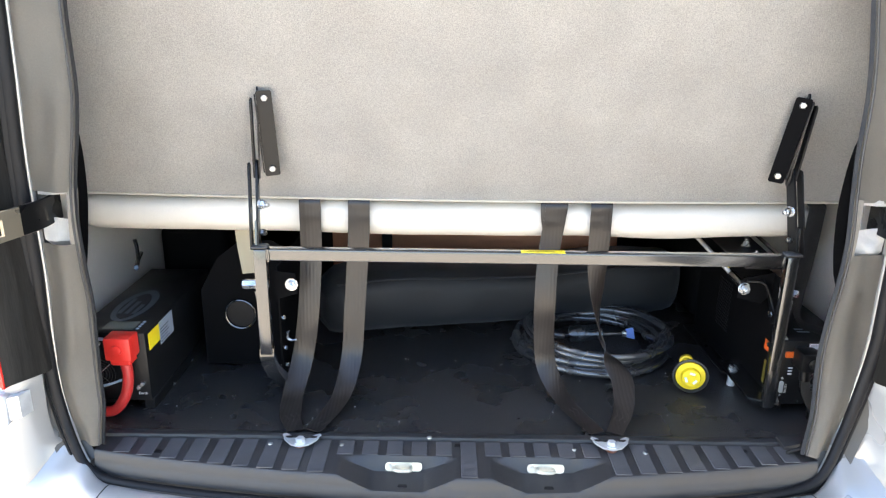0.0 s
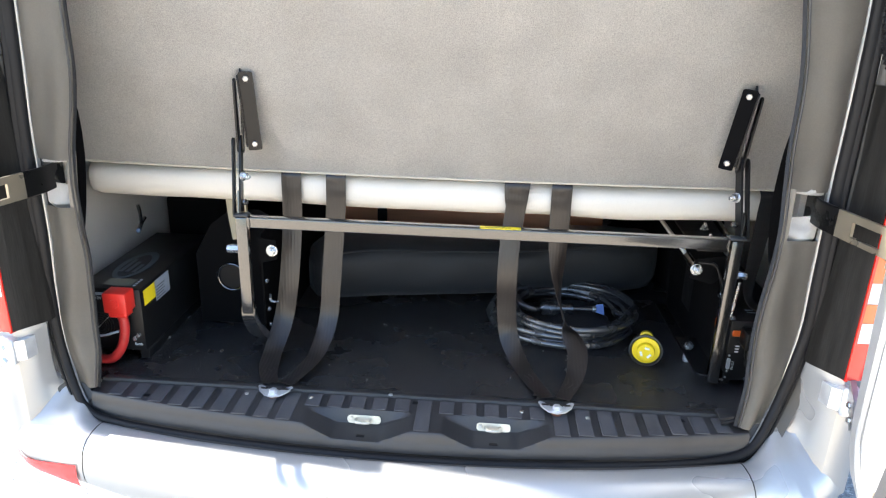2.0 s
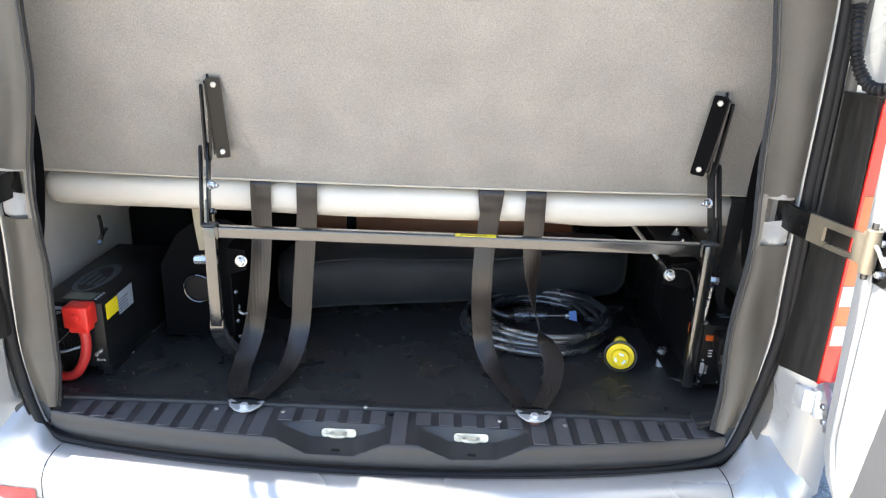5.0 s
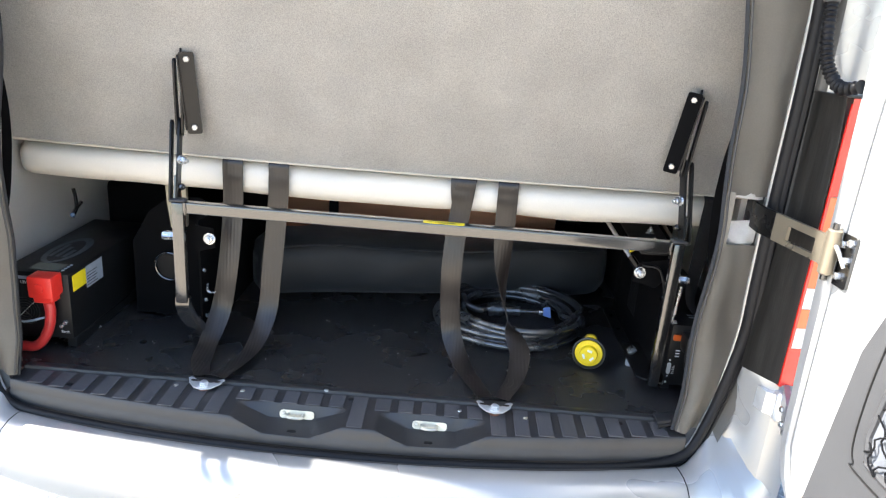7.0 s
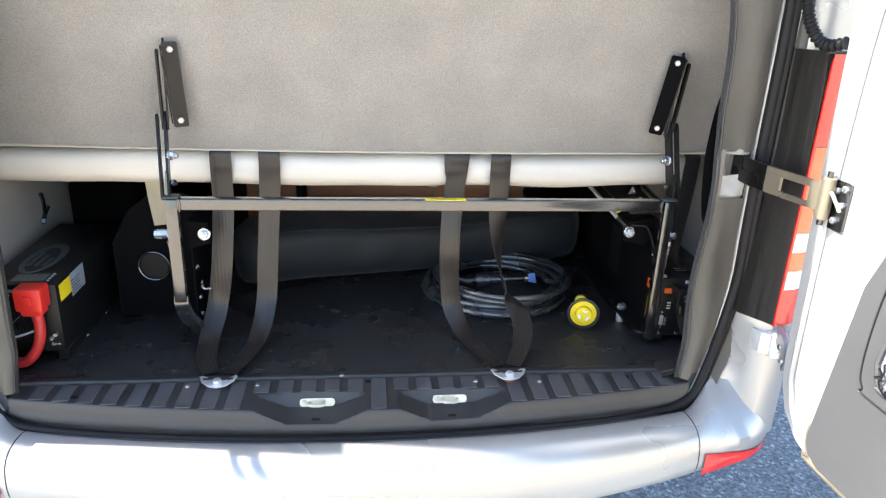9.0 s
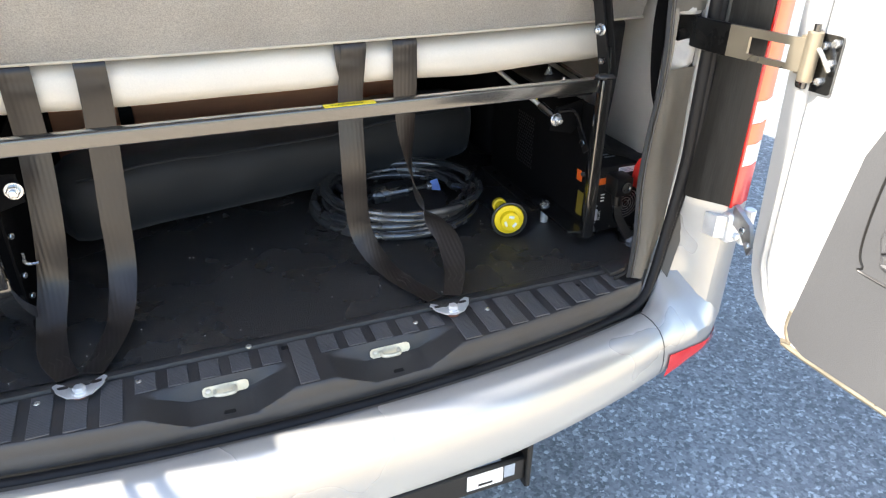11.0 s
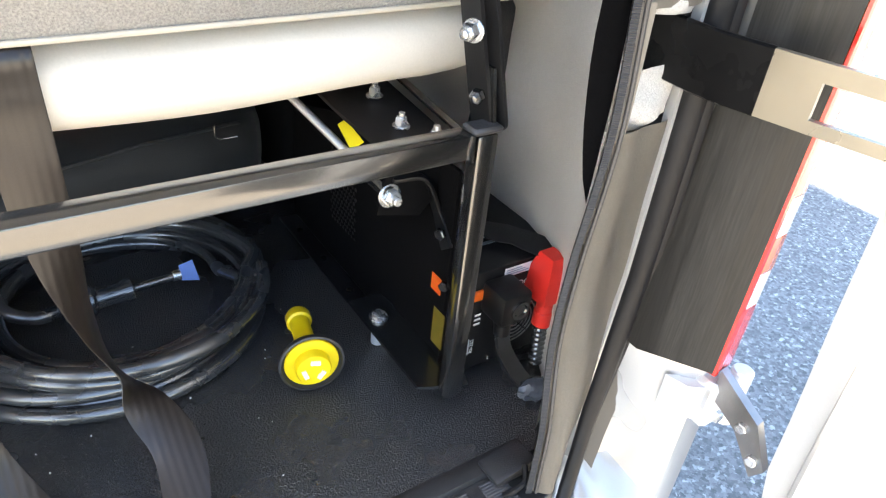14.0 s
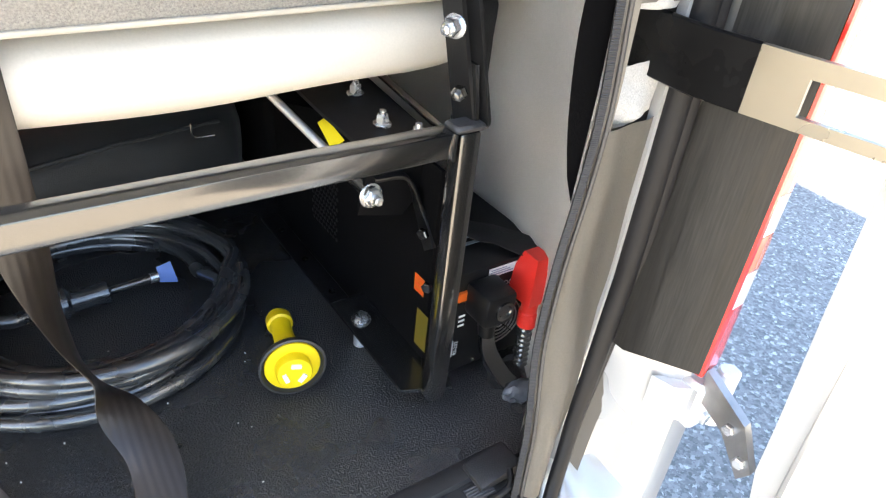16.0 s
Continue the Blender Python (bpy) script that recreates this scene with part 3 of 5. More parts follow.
# lower door hinges and check arms on both sides
def lower_hinge(s):
    h = part("lower_hinge", box(0.897, 0.936, -0.132, -0.098, 0.798, 0.866, 0.006, m=None), M_ZINC, van, "bright steel door hinge")
    if s < 0:
        bmx = bmesh.new()
        bmx.from_mesh(h.data)
        for v in bmx.verts:
            v.co.x = 2 * VC - (v.co.x + VC) - VC
        bmesh.ops.reverse_faces(bmx, faces=bmx.faces)
        bmx.to_mesh(h.data)
        bmx.free()
    part("hinge_leaf", loft([[mirrored(s, p) for p in ((0.872, -0.080, z), (0.880, -0.108, z), (0.898, -0.120, z), (0.900, -0.104, z), (0.888, -0.090, z))] for z in (0.808, 0.858)], closed=True, caps=True), M_ZINC, h)
    part("hinge_knuckle", rod(mirrored(s, (0.948, -0.128, 0.79)), mirrored(s, (0.948, -0.128, 0.872)), 0.013, bevel=0.002), M_ZINC, h)
    for z in (0.815, 0.848):
        hexbolt("hinge_bolt", mirrored(s, (0.918, -0.132, z)), (0, -1, 0), 0.008, 0.007, h)


def check_arm(s):
    pts = [(0.812, 0.03, 1.229), (0.806, -0.02, 1.229), (0.805, -0.060, 1.229), (0.814, -0.105, 1.229)]
    up = [Vector((0, 0, 1))] * len(pts)
    # one arm in two colours: black where shaded, warm tan where sunlit
    arm = part("door_check_arm", ribbon([mirrored(s, q) for q in pts], up, 0.058, 0.008), M_ARMBLACK, van, "curved door check arm coloured black for shade")
    a, b = Vector((0.814, -0.105, 1.229)), Vector((0.846, -0.245, 1.229))
    d = (b - a).normalized()
    nrm = Vector((-d.y, d.x, 0))

    def lay(u, v, w):
        q = a + d * u + nrm * (w - 0.0035)
        return mirrored(s, (q.x, q.y, 1.229 + v))
    L = (b - a).length
    bmx = bmesh.new()
    for u0, u1, v0, v1 in ((0, 0.042, -0.028, 0.028), (0.042, 0.118, 0.013, 0.028), (0.042, 0.118, -0.028, -0.017), (0.118, L, -0.028, 0.028)):
        plate([(u0, v0), (u1, v0), (u1, v1), (u0, v1)], lay, 0.007, bm=bmx)
    bmesh.ops.remove_doubles(bmx, verts=bmx.verts, dist=0.0004)
    part("slotted_end", bmx, M_ARM, arm, "slotted steel end coloured warm tan for sunlight")
    part("pivot", rod(mirrored(s, (0.849, -0.257, 1.187)), mirrored(s, (0.849, -0.257, 1.271)), 0.013, bevel=0.002), M_ARM, arm)
    part("pivot_pin", rod(mirrored(s, (0.849, -0.257, 1.175)), mirrored(s, (0.849, -0.257, 1.283)), 0.006, bevel=0.001), M_BLACKP, arm)
    return arm


for s in (1, -1):
    lower_hinge(s)
    check_arm(s)

# corrugated wiring hose between pillar and right door
hose = part("wiring_hose", tube([(0.838, -0.068, 1.665), (0.836, -0.085, 1.60), (0.838, -0.105, 1.55), (0.847, -0.135, 1.515), (0.852, -0.165, 1.508), (0.862, -0.195, 1.515)], 0.0100, 14, 8, ripple=0.0028, pitch=0.0085), M_RUBBER, van, "black corrugated wiring hose")
part("hose_boot", lathe((0.839, -0.060, 1.78), (-0.001, -0.007, -0.12), [(0, 0.022), (0.05, 0.019), (0.11, 0.0165), (0.125, 0.014)], 20), M_SILVER_DK, hose, "grey rubber boot")


# ---- load floor, walls, ceiling ----
bm = bmesh.new()
rows = []
for y in np.linspace(0.0, 2.0, 26):
    rows.append([Vector((x, y, FZ + 0.0012 * noise.noise(Vector((x * 3, y * 3, 0))))) for x in np.linspace(VC - 0.93, VC + 0.93, 26)])
floor = part("floor", loft(rows), M_MAT)
tagged(floor, "black textured rubber load floor mat", "floor", kind="structure")
lip = loft([[Vector((x, y, z)) for y, z in ((0.026, 0.7005), (0.022, 0.7035), (0.004, 0.7075), (-0.003, 0.7065), (-0.006, 0.699), (-0.006, 0.690))] for x in np.linspace(VC - 0.80, VC + 0.78, 24)])
tagged(part("threshold_trim", lip, M_TRIM), "black bevelled threshold strip at the floor edge", "trim", kind="structure")


def wall(s):
    rows = []
    for z in np.linspace(0.66, 1.98, 12):
        bulge = 0.012 * math.sin((z - 0.66) * 4)
        xs = [(0.792, 0.024), (0.818, 0.040), (0.858, 0.080), (0.893, 0.14), (0.920, 0.26), (0.930, 0.40), (0.932, 0.8), (0.932, 2.02)]
        rows.append([Vector((side(s, x - lean_in(z) - (bulge if y > 0.1 else 0)), y, z)) for x, y in xs])
    bmx = loft(rows)
    bmesh.ops.solidify(bmx, geom=bmx.faces[:], thickness=0.004)
    return bmx


def lean_in(z):
    return 0.05 * max(z - 1.25, 0)


for s, nm, lab in ((1, "wall_right", "pale grey ribbed cloth side wall"), (-1, "wall_left", "pale beige cloth side wall")):
    tagged(part(nm, wall(s), M_WALLCLOTH), lab, "wall", kind="structure")
# ceiling and black end wall are out of view, added to close the bay
tagged(part("ceiling", box(VC - 0.93, VC + 0.93, 0.0, 2.05, 1.99, 2.02), M_ROOF), "pale cloth headliner", "ceiling", kind="structure")
tagged(part("wall_front", box(VC - 0.94, VC + 0.94, 2.02, 2.06, 0.66, 2.0), M_BLACKS), "black wall added to close off the dark end of the bay", "wall", kind="structure")


# ---- sill plate ----
sill = thing("sill_plate", (VC, -0.08, 0.66), "black plastic rear sill plate with ribbed treads and latch recesses", "sill", kind="structure")


LATCHES = (-0.164, 0.160)


def sill_height(x, y):
    """Plate surface: flat tread, two latch recesses and a rounded outer edge."""
    front = sill_y(x)
    z = 0.7005
    for cx in LATCHES:
        k = max(0.0, min(1.0, (-0.066 - y) / 0.010))
        e = max(0.0, min(1.0, (0.126 - abs(x - cx)) / 0.072))
        z -= 0.030 * k * e
    edge = max(0.0, min(1.0, (front + 0.009 - y) / 0.009))
    return min(z, 0.7005 - 0.030 * edge * edge)


rows = []
for x in np.linspace(VC - 0.800, VC + 0.778, 260):
    f = sill_y(x)
    ys = list(np.linspace(-0.006, f + 0.010, 28)) + list(np.linspace(f + 0.009, f, 6))
    row = [Vector((x, y, sill_height(x, y))) for y in ys]
    row += [Vector((x, f - 0.002, sill_height(x, f) - 0.003)), Vector((x, f - 0.003, 0.648))]
    rows.append(row)
part("tread_base", loft(rows), M_TRIM, sill)
for k in range(-14, 14):
    x = -0.012 + 0.054 * k
    full = k == 0 or abs(k) > 5
    y1 = min(sill_y(x) + 0.011 if full else -0.063, -0.03)
    part("tread_rib", box(x - 0.0175, x + 0.0175, y1, -0.012, 0.7003, 0.7030, 0.0009), M_RIB, sill)
for x, y in ((-0.452, -0.030), (-0.293, -0.030), (-0.099, -0.004), (0.222, -0.036), (0.377, -0.045)):
    part("plate_rivet", lathe((x, y, 0.7025 + (0.005 if y > -0.01 else 0)), (0, 0, 1), [(0, 0.006), (0.0015, 0.0055), (0.003, 0.003)], 14), M_BOLT, sill, "bright rivet head")
for x, y in ((-0.69, -0.062), (-0.345, -0.026), (-0.035, -0.024), (0.265, -0.026), (0.355, -0.028), (0.535, -0.078), (0.60, -0.030)):
    # dark block stands in for the shade inside a clip hole
    slot = box(x - 0.008, x + 0.008, y - 0.006, y + 0.006, 0.7002, 0.7022, 0.001)
    part("clip_slot", slot, M_RUBBER, sill, "small dark block standing in for a square clip hole")
for cx in (-0.153, 0.155):
    st = part("door_striker", plate(rounded(cx - 0.040, cx + 0.040, -0.010, 0.010, 0.008), lambda u, v, w: Vector((u, -0.074 + v * 0.30 - w, 0.6795 + v * 0.9 + w * 0.5)), 0.003), M_STRIKER, sill, "bright zinc door striker plate")
    part("striker_loop", tube([(cx - 0.018, -0.078, 0.682), (cx - 0.018, -0.092, 0.684), (cx - 0.004, -0.096, 0.684), (cx + 0.014, -0.094, 0.684), (cx + 0.016, -0.078, 0.682)], 0.004, 8, 4), M_STRIKER, st)
    part("striker_screw", lathe((cx - 0.030, -0.078, 0.683), (0, -0.5, 1), [(0, 0.006), (0.003, 0.005), (0.004, 0.003)], 12), M_STRIKER, st)
    part("drain_slot", box(cx - 0.010, cx + 0.010, -0.134, -0.124, 0.6700, 0.6720, 0.001), M_RUBBER, sill)

cover = box(0.688, 0.748, -0.028, 0.014, 0.7035, 0.714, 0.004, seg=2)
for v in cover.verts:
    v.co.z += 0.006 * noise.noise(v.co * 40) + 0.010 * max(0.0, (v.co.x - 0.70) / 0.05) * (v.co.z > 0.71)
part("corner_cover", cover, M_TRIM, sill, "crumpled black cover at the sill's corner")
part("corner_clip", tube([(0.690, -0.040, 0.706), (0.700, -0.046, 0.716), (0.716, -0.044, 0.722), (0.726, -0.030, 0.728)], 0.004, 8, 6), M_RUBBER, sill)

# ---- grey vinyl flaps over the pillars, with zips ----
ZIPS = {1: [(0.70, 0.714), (0.75, 0.718), (0.80, 0.725), (0.91, 0.732), (1.04, 0.736), (1.20, 0.739), (1.30, 0.736), (1.46, 0.724), (1.69, 0.700), (2.05, 0.655)],
        -1: [(0.69, 0.757), (0.73, 0.755), (0.81, 0.743), (0.91, 0.745), (1.03, 0.748), (1.10, 0.752), (1.20, 0.748), (1.29, 0.739), (1.37, 0.729), (1.465, 0.718), (1.63, 0.708), (2.05, 0.680)]}


def zip_y(z):
    return lerp_table([(0.71, -0.050), (0.80, -0.037), (0.91, -0.022), (1.04, -0.019), (1.16, -0.022), (2.1, -0.022)], z)


def flap(s):
    f = thing("pillar_flap", (side(s, 0.79), -0.02, 0.70), "grey vinyl flap zipped over the door pillar", "flap", "pillar flaps")
    for z0, z1 in ((0.712, 1.160), (1.268, 2.04)):
        rows = []
        zs = np.linspace(z0, z1, 40)
        for z in zs:
            a, b = lerp_table(ZIPS[s], z), lerp_table(SEALS[s], z) + 0.004
            a += 0.004 * math.sin(z * 17 + s)
            row = []
            for k in range(13):
                u = k / 12
                fold = 0.006 * math.sin(u * 5 + z * 6 + s) * math.sin(math.pi * u) + 0.004 * noise.noise(Vector((u * 2, z * 7, s)))
                if z < 0.85:
                    fold += 0.012 * math.sin(u * 6.0) * (0.85 - z) / 0.14
                row.append(Vector((side(s, a + (b - a) * u), zip_y(z) + (lerp_table(SEALY, z) - 0.004 - zip_y(z)) * u ** 0.8 - fold - 0.010 * math.sin(math.pi * u), z)))
            rows.append(row)
        b = loft(rows)
        bmesh.ops.solidify(b, geom=b.faces[:], thickness=0.0025)
        part("vinyl", b, M_VINYL, f)
    # strip of vinyl beside the arm's cut-out
    rows = [[Vector((side(s, lerp_table(ZIPS[s], z) + d), -0.022 - y * 0.4, z)) for d, y in ((0, 0), (0.006, 0.008), (0.014, 0.012), (0.020, 0.012))] for z in (1.150, 1.19, 1.23, 1.275)]
    part("vinyl_strip", loft(rows), M_VINYL, f)
    zp = [Vector((side(s, lerp_table(ZIPS[s], z) + 0.004 * math.sin(z * 17 + s) - 0.002), zip_y(z) - 0.005, z)) for z in np.linspace(0.712, 2.04, 46)]
    part("zip", ribbon(zp, [Vector((1, -0.5, 0))] * len(zp), 0.0075, 0.003, 2), M_ZIP, f, "black zip with fine teeth")
    part("piping", tube([q + Vector((s * 0.008, -0.004, 0)) for q in zp], 0.0024, 6, 2), M_TRIM, f)
    # pale inner cloth that shows in the cut-out
    for zc, h in ((1.176, 0.062), (1.276, 0.030)):
        rows = []
        for i in range(11):
            v = i / 10
            z = zc - h / 2 + h * v
            a, e = lerp_table(ZIPS[s], z) + 0.020, lerp_table(SEALS[s], z) - 0.003
            rows.append([Vector((side(s, a + (e - a) * u), -0.008 - 0.008 * u + 0.022 * max(0.0, 1 - 3.2 * v) * (1 if zc < 1.2 else 0) - 0.012 * math.sin(math.pi * u) * math.sin(math.pi * min(1, v + 0.25)) - 0.004 * noise.noise(Vector((u * 4, v * 4, s + zc))), z + 0.010 * u * v)) for u in np.linspace(0, 1, 9)])
        b = loft(rows)
        bmesh.ops.solidify(b, geom=b.faces[:], thickness=0.003)
        part("pale_lining", b, M_LIGHTCLOTH, f, "pale woven lining bunched in the cut-out")
    # loose black edge behind the zip
    rows = []
    for k in range(13):
        u = k / 12
        z = 1.085 + 0.32 * u
        w = (0.018 if s > 0 else 0.011) * math.sin(math.pi * u) ** 0.6
        x = lerp_table(ZIPS[s], z)
        rows.append([Vector((side(s, x - w * v + 0.004), -0.016 + 0.018 * v * math.sin(math.pi * u), z)) for v in (0, 0.35, 0.7, 1.0)])
    b = loft(rows)
    bmesh.ops.solidify(b, geom=b.faces[:], thickness=0.002)
    part("black_edge", b, M_MATTE, f, "loose black inner edge")


flap(1)
flap(-1)

# ---- raised bed platform: cloth underside panel and cream cushion ----
bed = thing("bed_platform", (VC, 0.20, 1.12), "raised grey cloth bed platform with a cream vinyl cushion edge", "bed")


def bed_y(z):
    return 0.250 - 0.36 * (z - 1.19)


rows = []
for z in np.linspace(1.198, 2.0, 36):
    rows.append([Vector((x, bed_y(z) - 0.006 * math.sin((x + 0.9) * 1.9) + 0.004 * noise.noise(Vector((x * 1.7, z * 2.1, 3))), z - 0.006 * math.cos((x - VC) * 1.8) + 0.006)) for x in np.linspace(-0.965, 0.885, 60)])
b = loft(rows)
bmesh.ops.solidify(b, geom=b.faces[:], thickness=-0.03)
part("cloth_panel", b, M_GREYCLOTH, bed, "smooth grey-beige cloth panel")
part("piping", tube([(x, bed_y(1.198) - 0.002 - 0.006 * math.sin((x + 0.9) * 1.9), 1.1985 - 0.006 * math.cos((x - VC) * 1.8) + 0.006) for x in np.linspace(-0.967, 0.887, 16)], 0.0030, 8, 4), M_PIPING, bed, "cream piping along the edge")


def cushion_ring(x, shrink):
    cz, cy = 1.149, 0.400
    sag = 0.005 * noise.noise(Vector((x * 3.1, 0.3, 0))) - 0.004 * math.cos(x * 2.4)
    pts = []
    for k in range(28):
        a = 2 * math.pi * k / 28
        ca, sa = math.cos(a), math.sin(a)
        hy, hz = 0.150 * shrink, 0.0515 * (0.35 + 0.65 * shrink)
        e = 0.45
        pts.append(Vector((x, cy + hy * math.copysign(abs(ca) ** e, ca), cz + sag + hz * math.copysign(abs(sa) ** 0.75, sa) + 0.004 * noise.noise(Vector((x * 5, a, 1))))))
    return pts


xs = [(-0.966, 0.55), (-0.962, 0.80), (-0.950, 0.93), (-0.928, 1.0)] + [(x, 1.0) for x in np.linspace(-0.89, 0.74, 45)] + [(0.785, 0.95), (0.820, 0.88), (0.845, 0.76), (0.855, 0.55)]
part("cushion", loft([cushion_ring(x, k) for x, k in xs], closed=True, caps=True), M_CREAM, bed, "cream vinyl cushion edge")
part("under_board", box(-0.80, 0.76, 0.45, 1.9, 1.135, 1.153, 0.003), M_BLACKS, bed, "dark underside board")

# ---- black steel bed frame: cross bar, posts, scissor brackets ----
fr = thing("folding_frame", (0.11, 0.115, FZ), "black powder-coated steel folding frame below the bed", "frame")
BY0, BY1 = 0.099, 0.126
part("cross_bar", box(-0.470, 0.690, BY0, BY1, 1.0885, 1.1150, 0.0025, seg=2), M_BLACKP, fr, "glossy black square cross bar")
tag = part("warning_tag", box(0.100, 0.198, BY0 + 0.001, BY0 + 0.020, 1.1150, 1.1160), M_YLABEL, fr, "yellow warning sticker")
writing("tag_writing", "WARNING", 0.013, pose(0.112, BY0 + 0.0055, 1.1162), M_BLACKS, tag)
for x0, zb, zt in ((-0.502, 0.855, 1.114), (0.688, 0.735, 1.113)):
    inset = 0.005 if x0 > 0 else 0.004
    post = part("post", box(x0 + inset, x0 + 0.036 - inset * 0.8, BY0, BY0 + 0.024 - inset * 0.6, zb, zt, 0.004, seg=2), M_BLACKP, fr, "square upright post")
    part("post_cap", box(x0 - 0.001, x0 + 0.037, BY0 - 0.001, BY0 + 0.025, zt, zt + 0.008, 0.003), M_TRIM, post, "black plastic cap")
    part("weld", tube([(x0 + (0.037 if x0 < 0 else -0.001), BY0 + 0.001, 1.086), (x0 + (0.039 if x0 < 0 else -0.003), BY0, 1.100), (x0 + (0.037 if x0 < 0 else -0.001), BY0 + 0.001, 1.115)], 0.003, 6, 4), M_BLACKP, post)
# left post's bent foot
part("foot_brace", ribbon([(-0.484, 0.114, 0.87), (-0.484, 0.116, 0.84), (-0.478, 0.145, 0.79), (-0.470, 0.190, 0.745), (-0.466, 0.225, 0.712)], [Vector((1, 0.1, 0))] * 5, 0.034, 0.022), M_BLACKP, fr, "bent steel foot")
# right post's foot plate
part("foot_plate", plate([(0.668, 0.128), (0.730, 0.100), (0.742, 0.132), (0.735, 0.330), (0.668, 0.330)], lambda u, v, w: Vector((u, v, 0.742 + w)), 0.005, 0.001), M_BLACKP, fr, "flat steel foot plate")
part("foot_toe", plate([(0.128, 0.742), (0.128, 0.715), (0.165, 0.700), (0.33, 0.700), (0.33, 0.742)], lambda u, v, w: Vector((0.722 + w, u, v)), 0.006, 0.001), M_BLACKP, fr)
part("foot_standoff", rod((0.690, 0.276, FZ + 0.001), (0.690, 0.276, 0.742), 0.010), M_ZINC, fr)
hexbolt("foot_bolt", (0.690, 0.276, 0.750), (0, 0, 1), 0.0105, 0.007, fr, washer=0.014)


def link_plate(name, p0, p1, w0, w1, t, parent, nrm, material=None):
    """A flat link with rounded ends between two pivots."""
    p0, p1, nn = Vector(p0), Vector(p1), Vector(nrm).normalized()
    d = (p1 - p0).normalized()
    c = nn.cross(d).normalized()
    out = [(-w0 * math.sin(radians(a)), w0 * math.cos(radians(a))) for a in range(0, 181, 30)]
    L = (p1 - p0).length
    out += [(L + w1 * math.sin(radians(a)), -w1 * math.cos(radians(a))) for a in range(0, 181, 30)]
    return part(name, plate(out, lambda u, v, w: p0 + d * u + c * v + nn * (w - t / 2), t, 0.0006), material or M_BLACKP, parent)


def scissor(s):
    """The folding link set on one end of the bed frame."""
    top, mid = (Vector((-0.462, 0.140, 1.442)), Vector((-0.462, 0.176, 1.283))) if s < 0 else (Vector((0.688, 0.140, 1.442)), Vector((0.676, 0.176, 1.283)))
    foot = Vector((-0.486, 0.115, 1.100)) if s < 0 else Vector((0.712, 0.115, 1.100))
    face = Vector((0.30 if s < 0 else -0.30, -1, 0)).normalized()
    d = (mid - top).normalized()
    c = face.cross(d).normalized()
    # right link in a duller, darker black to imitate its weaker reflection
    steel = M_MATTE if s > 0 else M_BLACKS
    up = part("upper_link", plate(rounded(-0.016, (mid - top).length + 0.017, -0.0165, 0.0165, 0.005, 3), lambda u, v, w: top + d * u + c * v + face * (w + 0.002), 0.004, 0.0006), steel, fr, "flat black folding link")
    edge = Vector((s * 0.0165, -0.010, 0.0))
    link_plate("link_lip", top + edge, mid + edge, 0.0085, 0.0085, 0.003, fr, (1, -0.3 * s, 0), M_BLACKS)
    hexbolt("link_bolt", top + face * 0.007, face, 0.0075, 0.006, up, M_HINGE)
    hexbolt("link_bolt", mid + face * 0.007, face, 0.0075, 0.006, up, M_HINGE)
    # edge-on flanges of the channel beside the link
    a = top + Vector((s * 0.016, 0.010, 0.012))
    e = Vector((0.700 if s > 0 else -0.490, mid.y - 0.004, mid.z - 0.010))
    link_plate("channel_flange", a, e, 0.011, 0.014, 0.004, fr, (1, -0.25 * s, 0), M_BLACKS)
    link_plate("channel_flange", a + Vector((s * 0.012, -0.012, -0.022)), e + Vector((s * 0.008, -0.010, 0.0)), 0.010, 0.011, 0.004, fr, (1, -0.1 * s, 0), M_BLACKS)
    # lower twin links down to the post
    k0 = Vector((0.702 if s > 0 else -0.494, e.y - 0.004, e.z + 0.016))
    low = link_plate("lower_link", k0, foot + Vector((s * 0.004, 0.006, 0)), 0.014, 0.015, 0.005, fr, (1, 0.12, 0), M_BLACKS)
    link_plate("lower_link", k0 + Vector((s * 0.014, -0.014, 0.0)), foot + Vector((s * 0.016, -0.004, 0.02)), 0.010, 0.010, 0.004, fr, (1, 0.05, 0), M_BLACKS)
    b1 = k0.lerp(foot, 0.42)
    hexbolt("pivot_bolt", b1 + Vector((-s * 0.010, -0.012, 0)), (-s, -0.5, 0), 0.0095, 0.012, low, washer=0.012, shank=0.008)
    b2 = k0.lerp(foot, 0.74)
    hexbolt("pivot_nut", b2 + Vector((-s * 0.008, -0.010, 0)), (-s, -0.6, 0), 0.0080, 0.010, low, M_BLACKP, shank=0.005)
    part("link_gusset", plate([(-0.030, 0), (0.030, 0), (0.012, 0.075), (-0.012, 0.075)], lambda u, v, w: Vector((foot.x + w + (0.004 if s > 0 else -0.008), 0.128 + u * 0.8, 1.10 + v)), 0.004), M_BLACKP, low)


scissor(-1)
scissor(1)


# ---- side frames under the bed ----
rf = thing("side_frame", (0.72, 0.42, FZ), "black steel bed side frame on the floor with bolted brackets", "side frame", "bed side frames")
part("side_plate", plate([(0.165, 0.706), (0.660, 0.706), (0.660, 0.93), (0.30, 1.035), (0.165, 1.035)], lambda u, v, w: Vector((0.724 + w, u, v)), 0.005, 0.001), M_MATTE, rf, "satin black side plate")
part("floor_flange", box(0.690, 0.724, 0.34, 0.660, FZ + 0.001, 0.706, 0.001), M_BLACKS, rf, "bolted floor flange")
for y in (0.40, 0.50, 0.60):
    hexbolt("flange_bolt", (0.706, y, 0.7065), (0, 0, 1), 0.006, 0.004, rf, M_BLACKP)
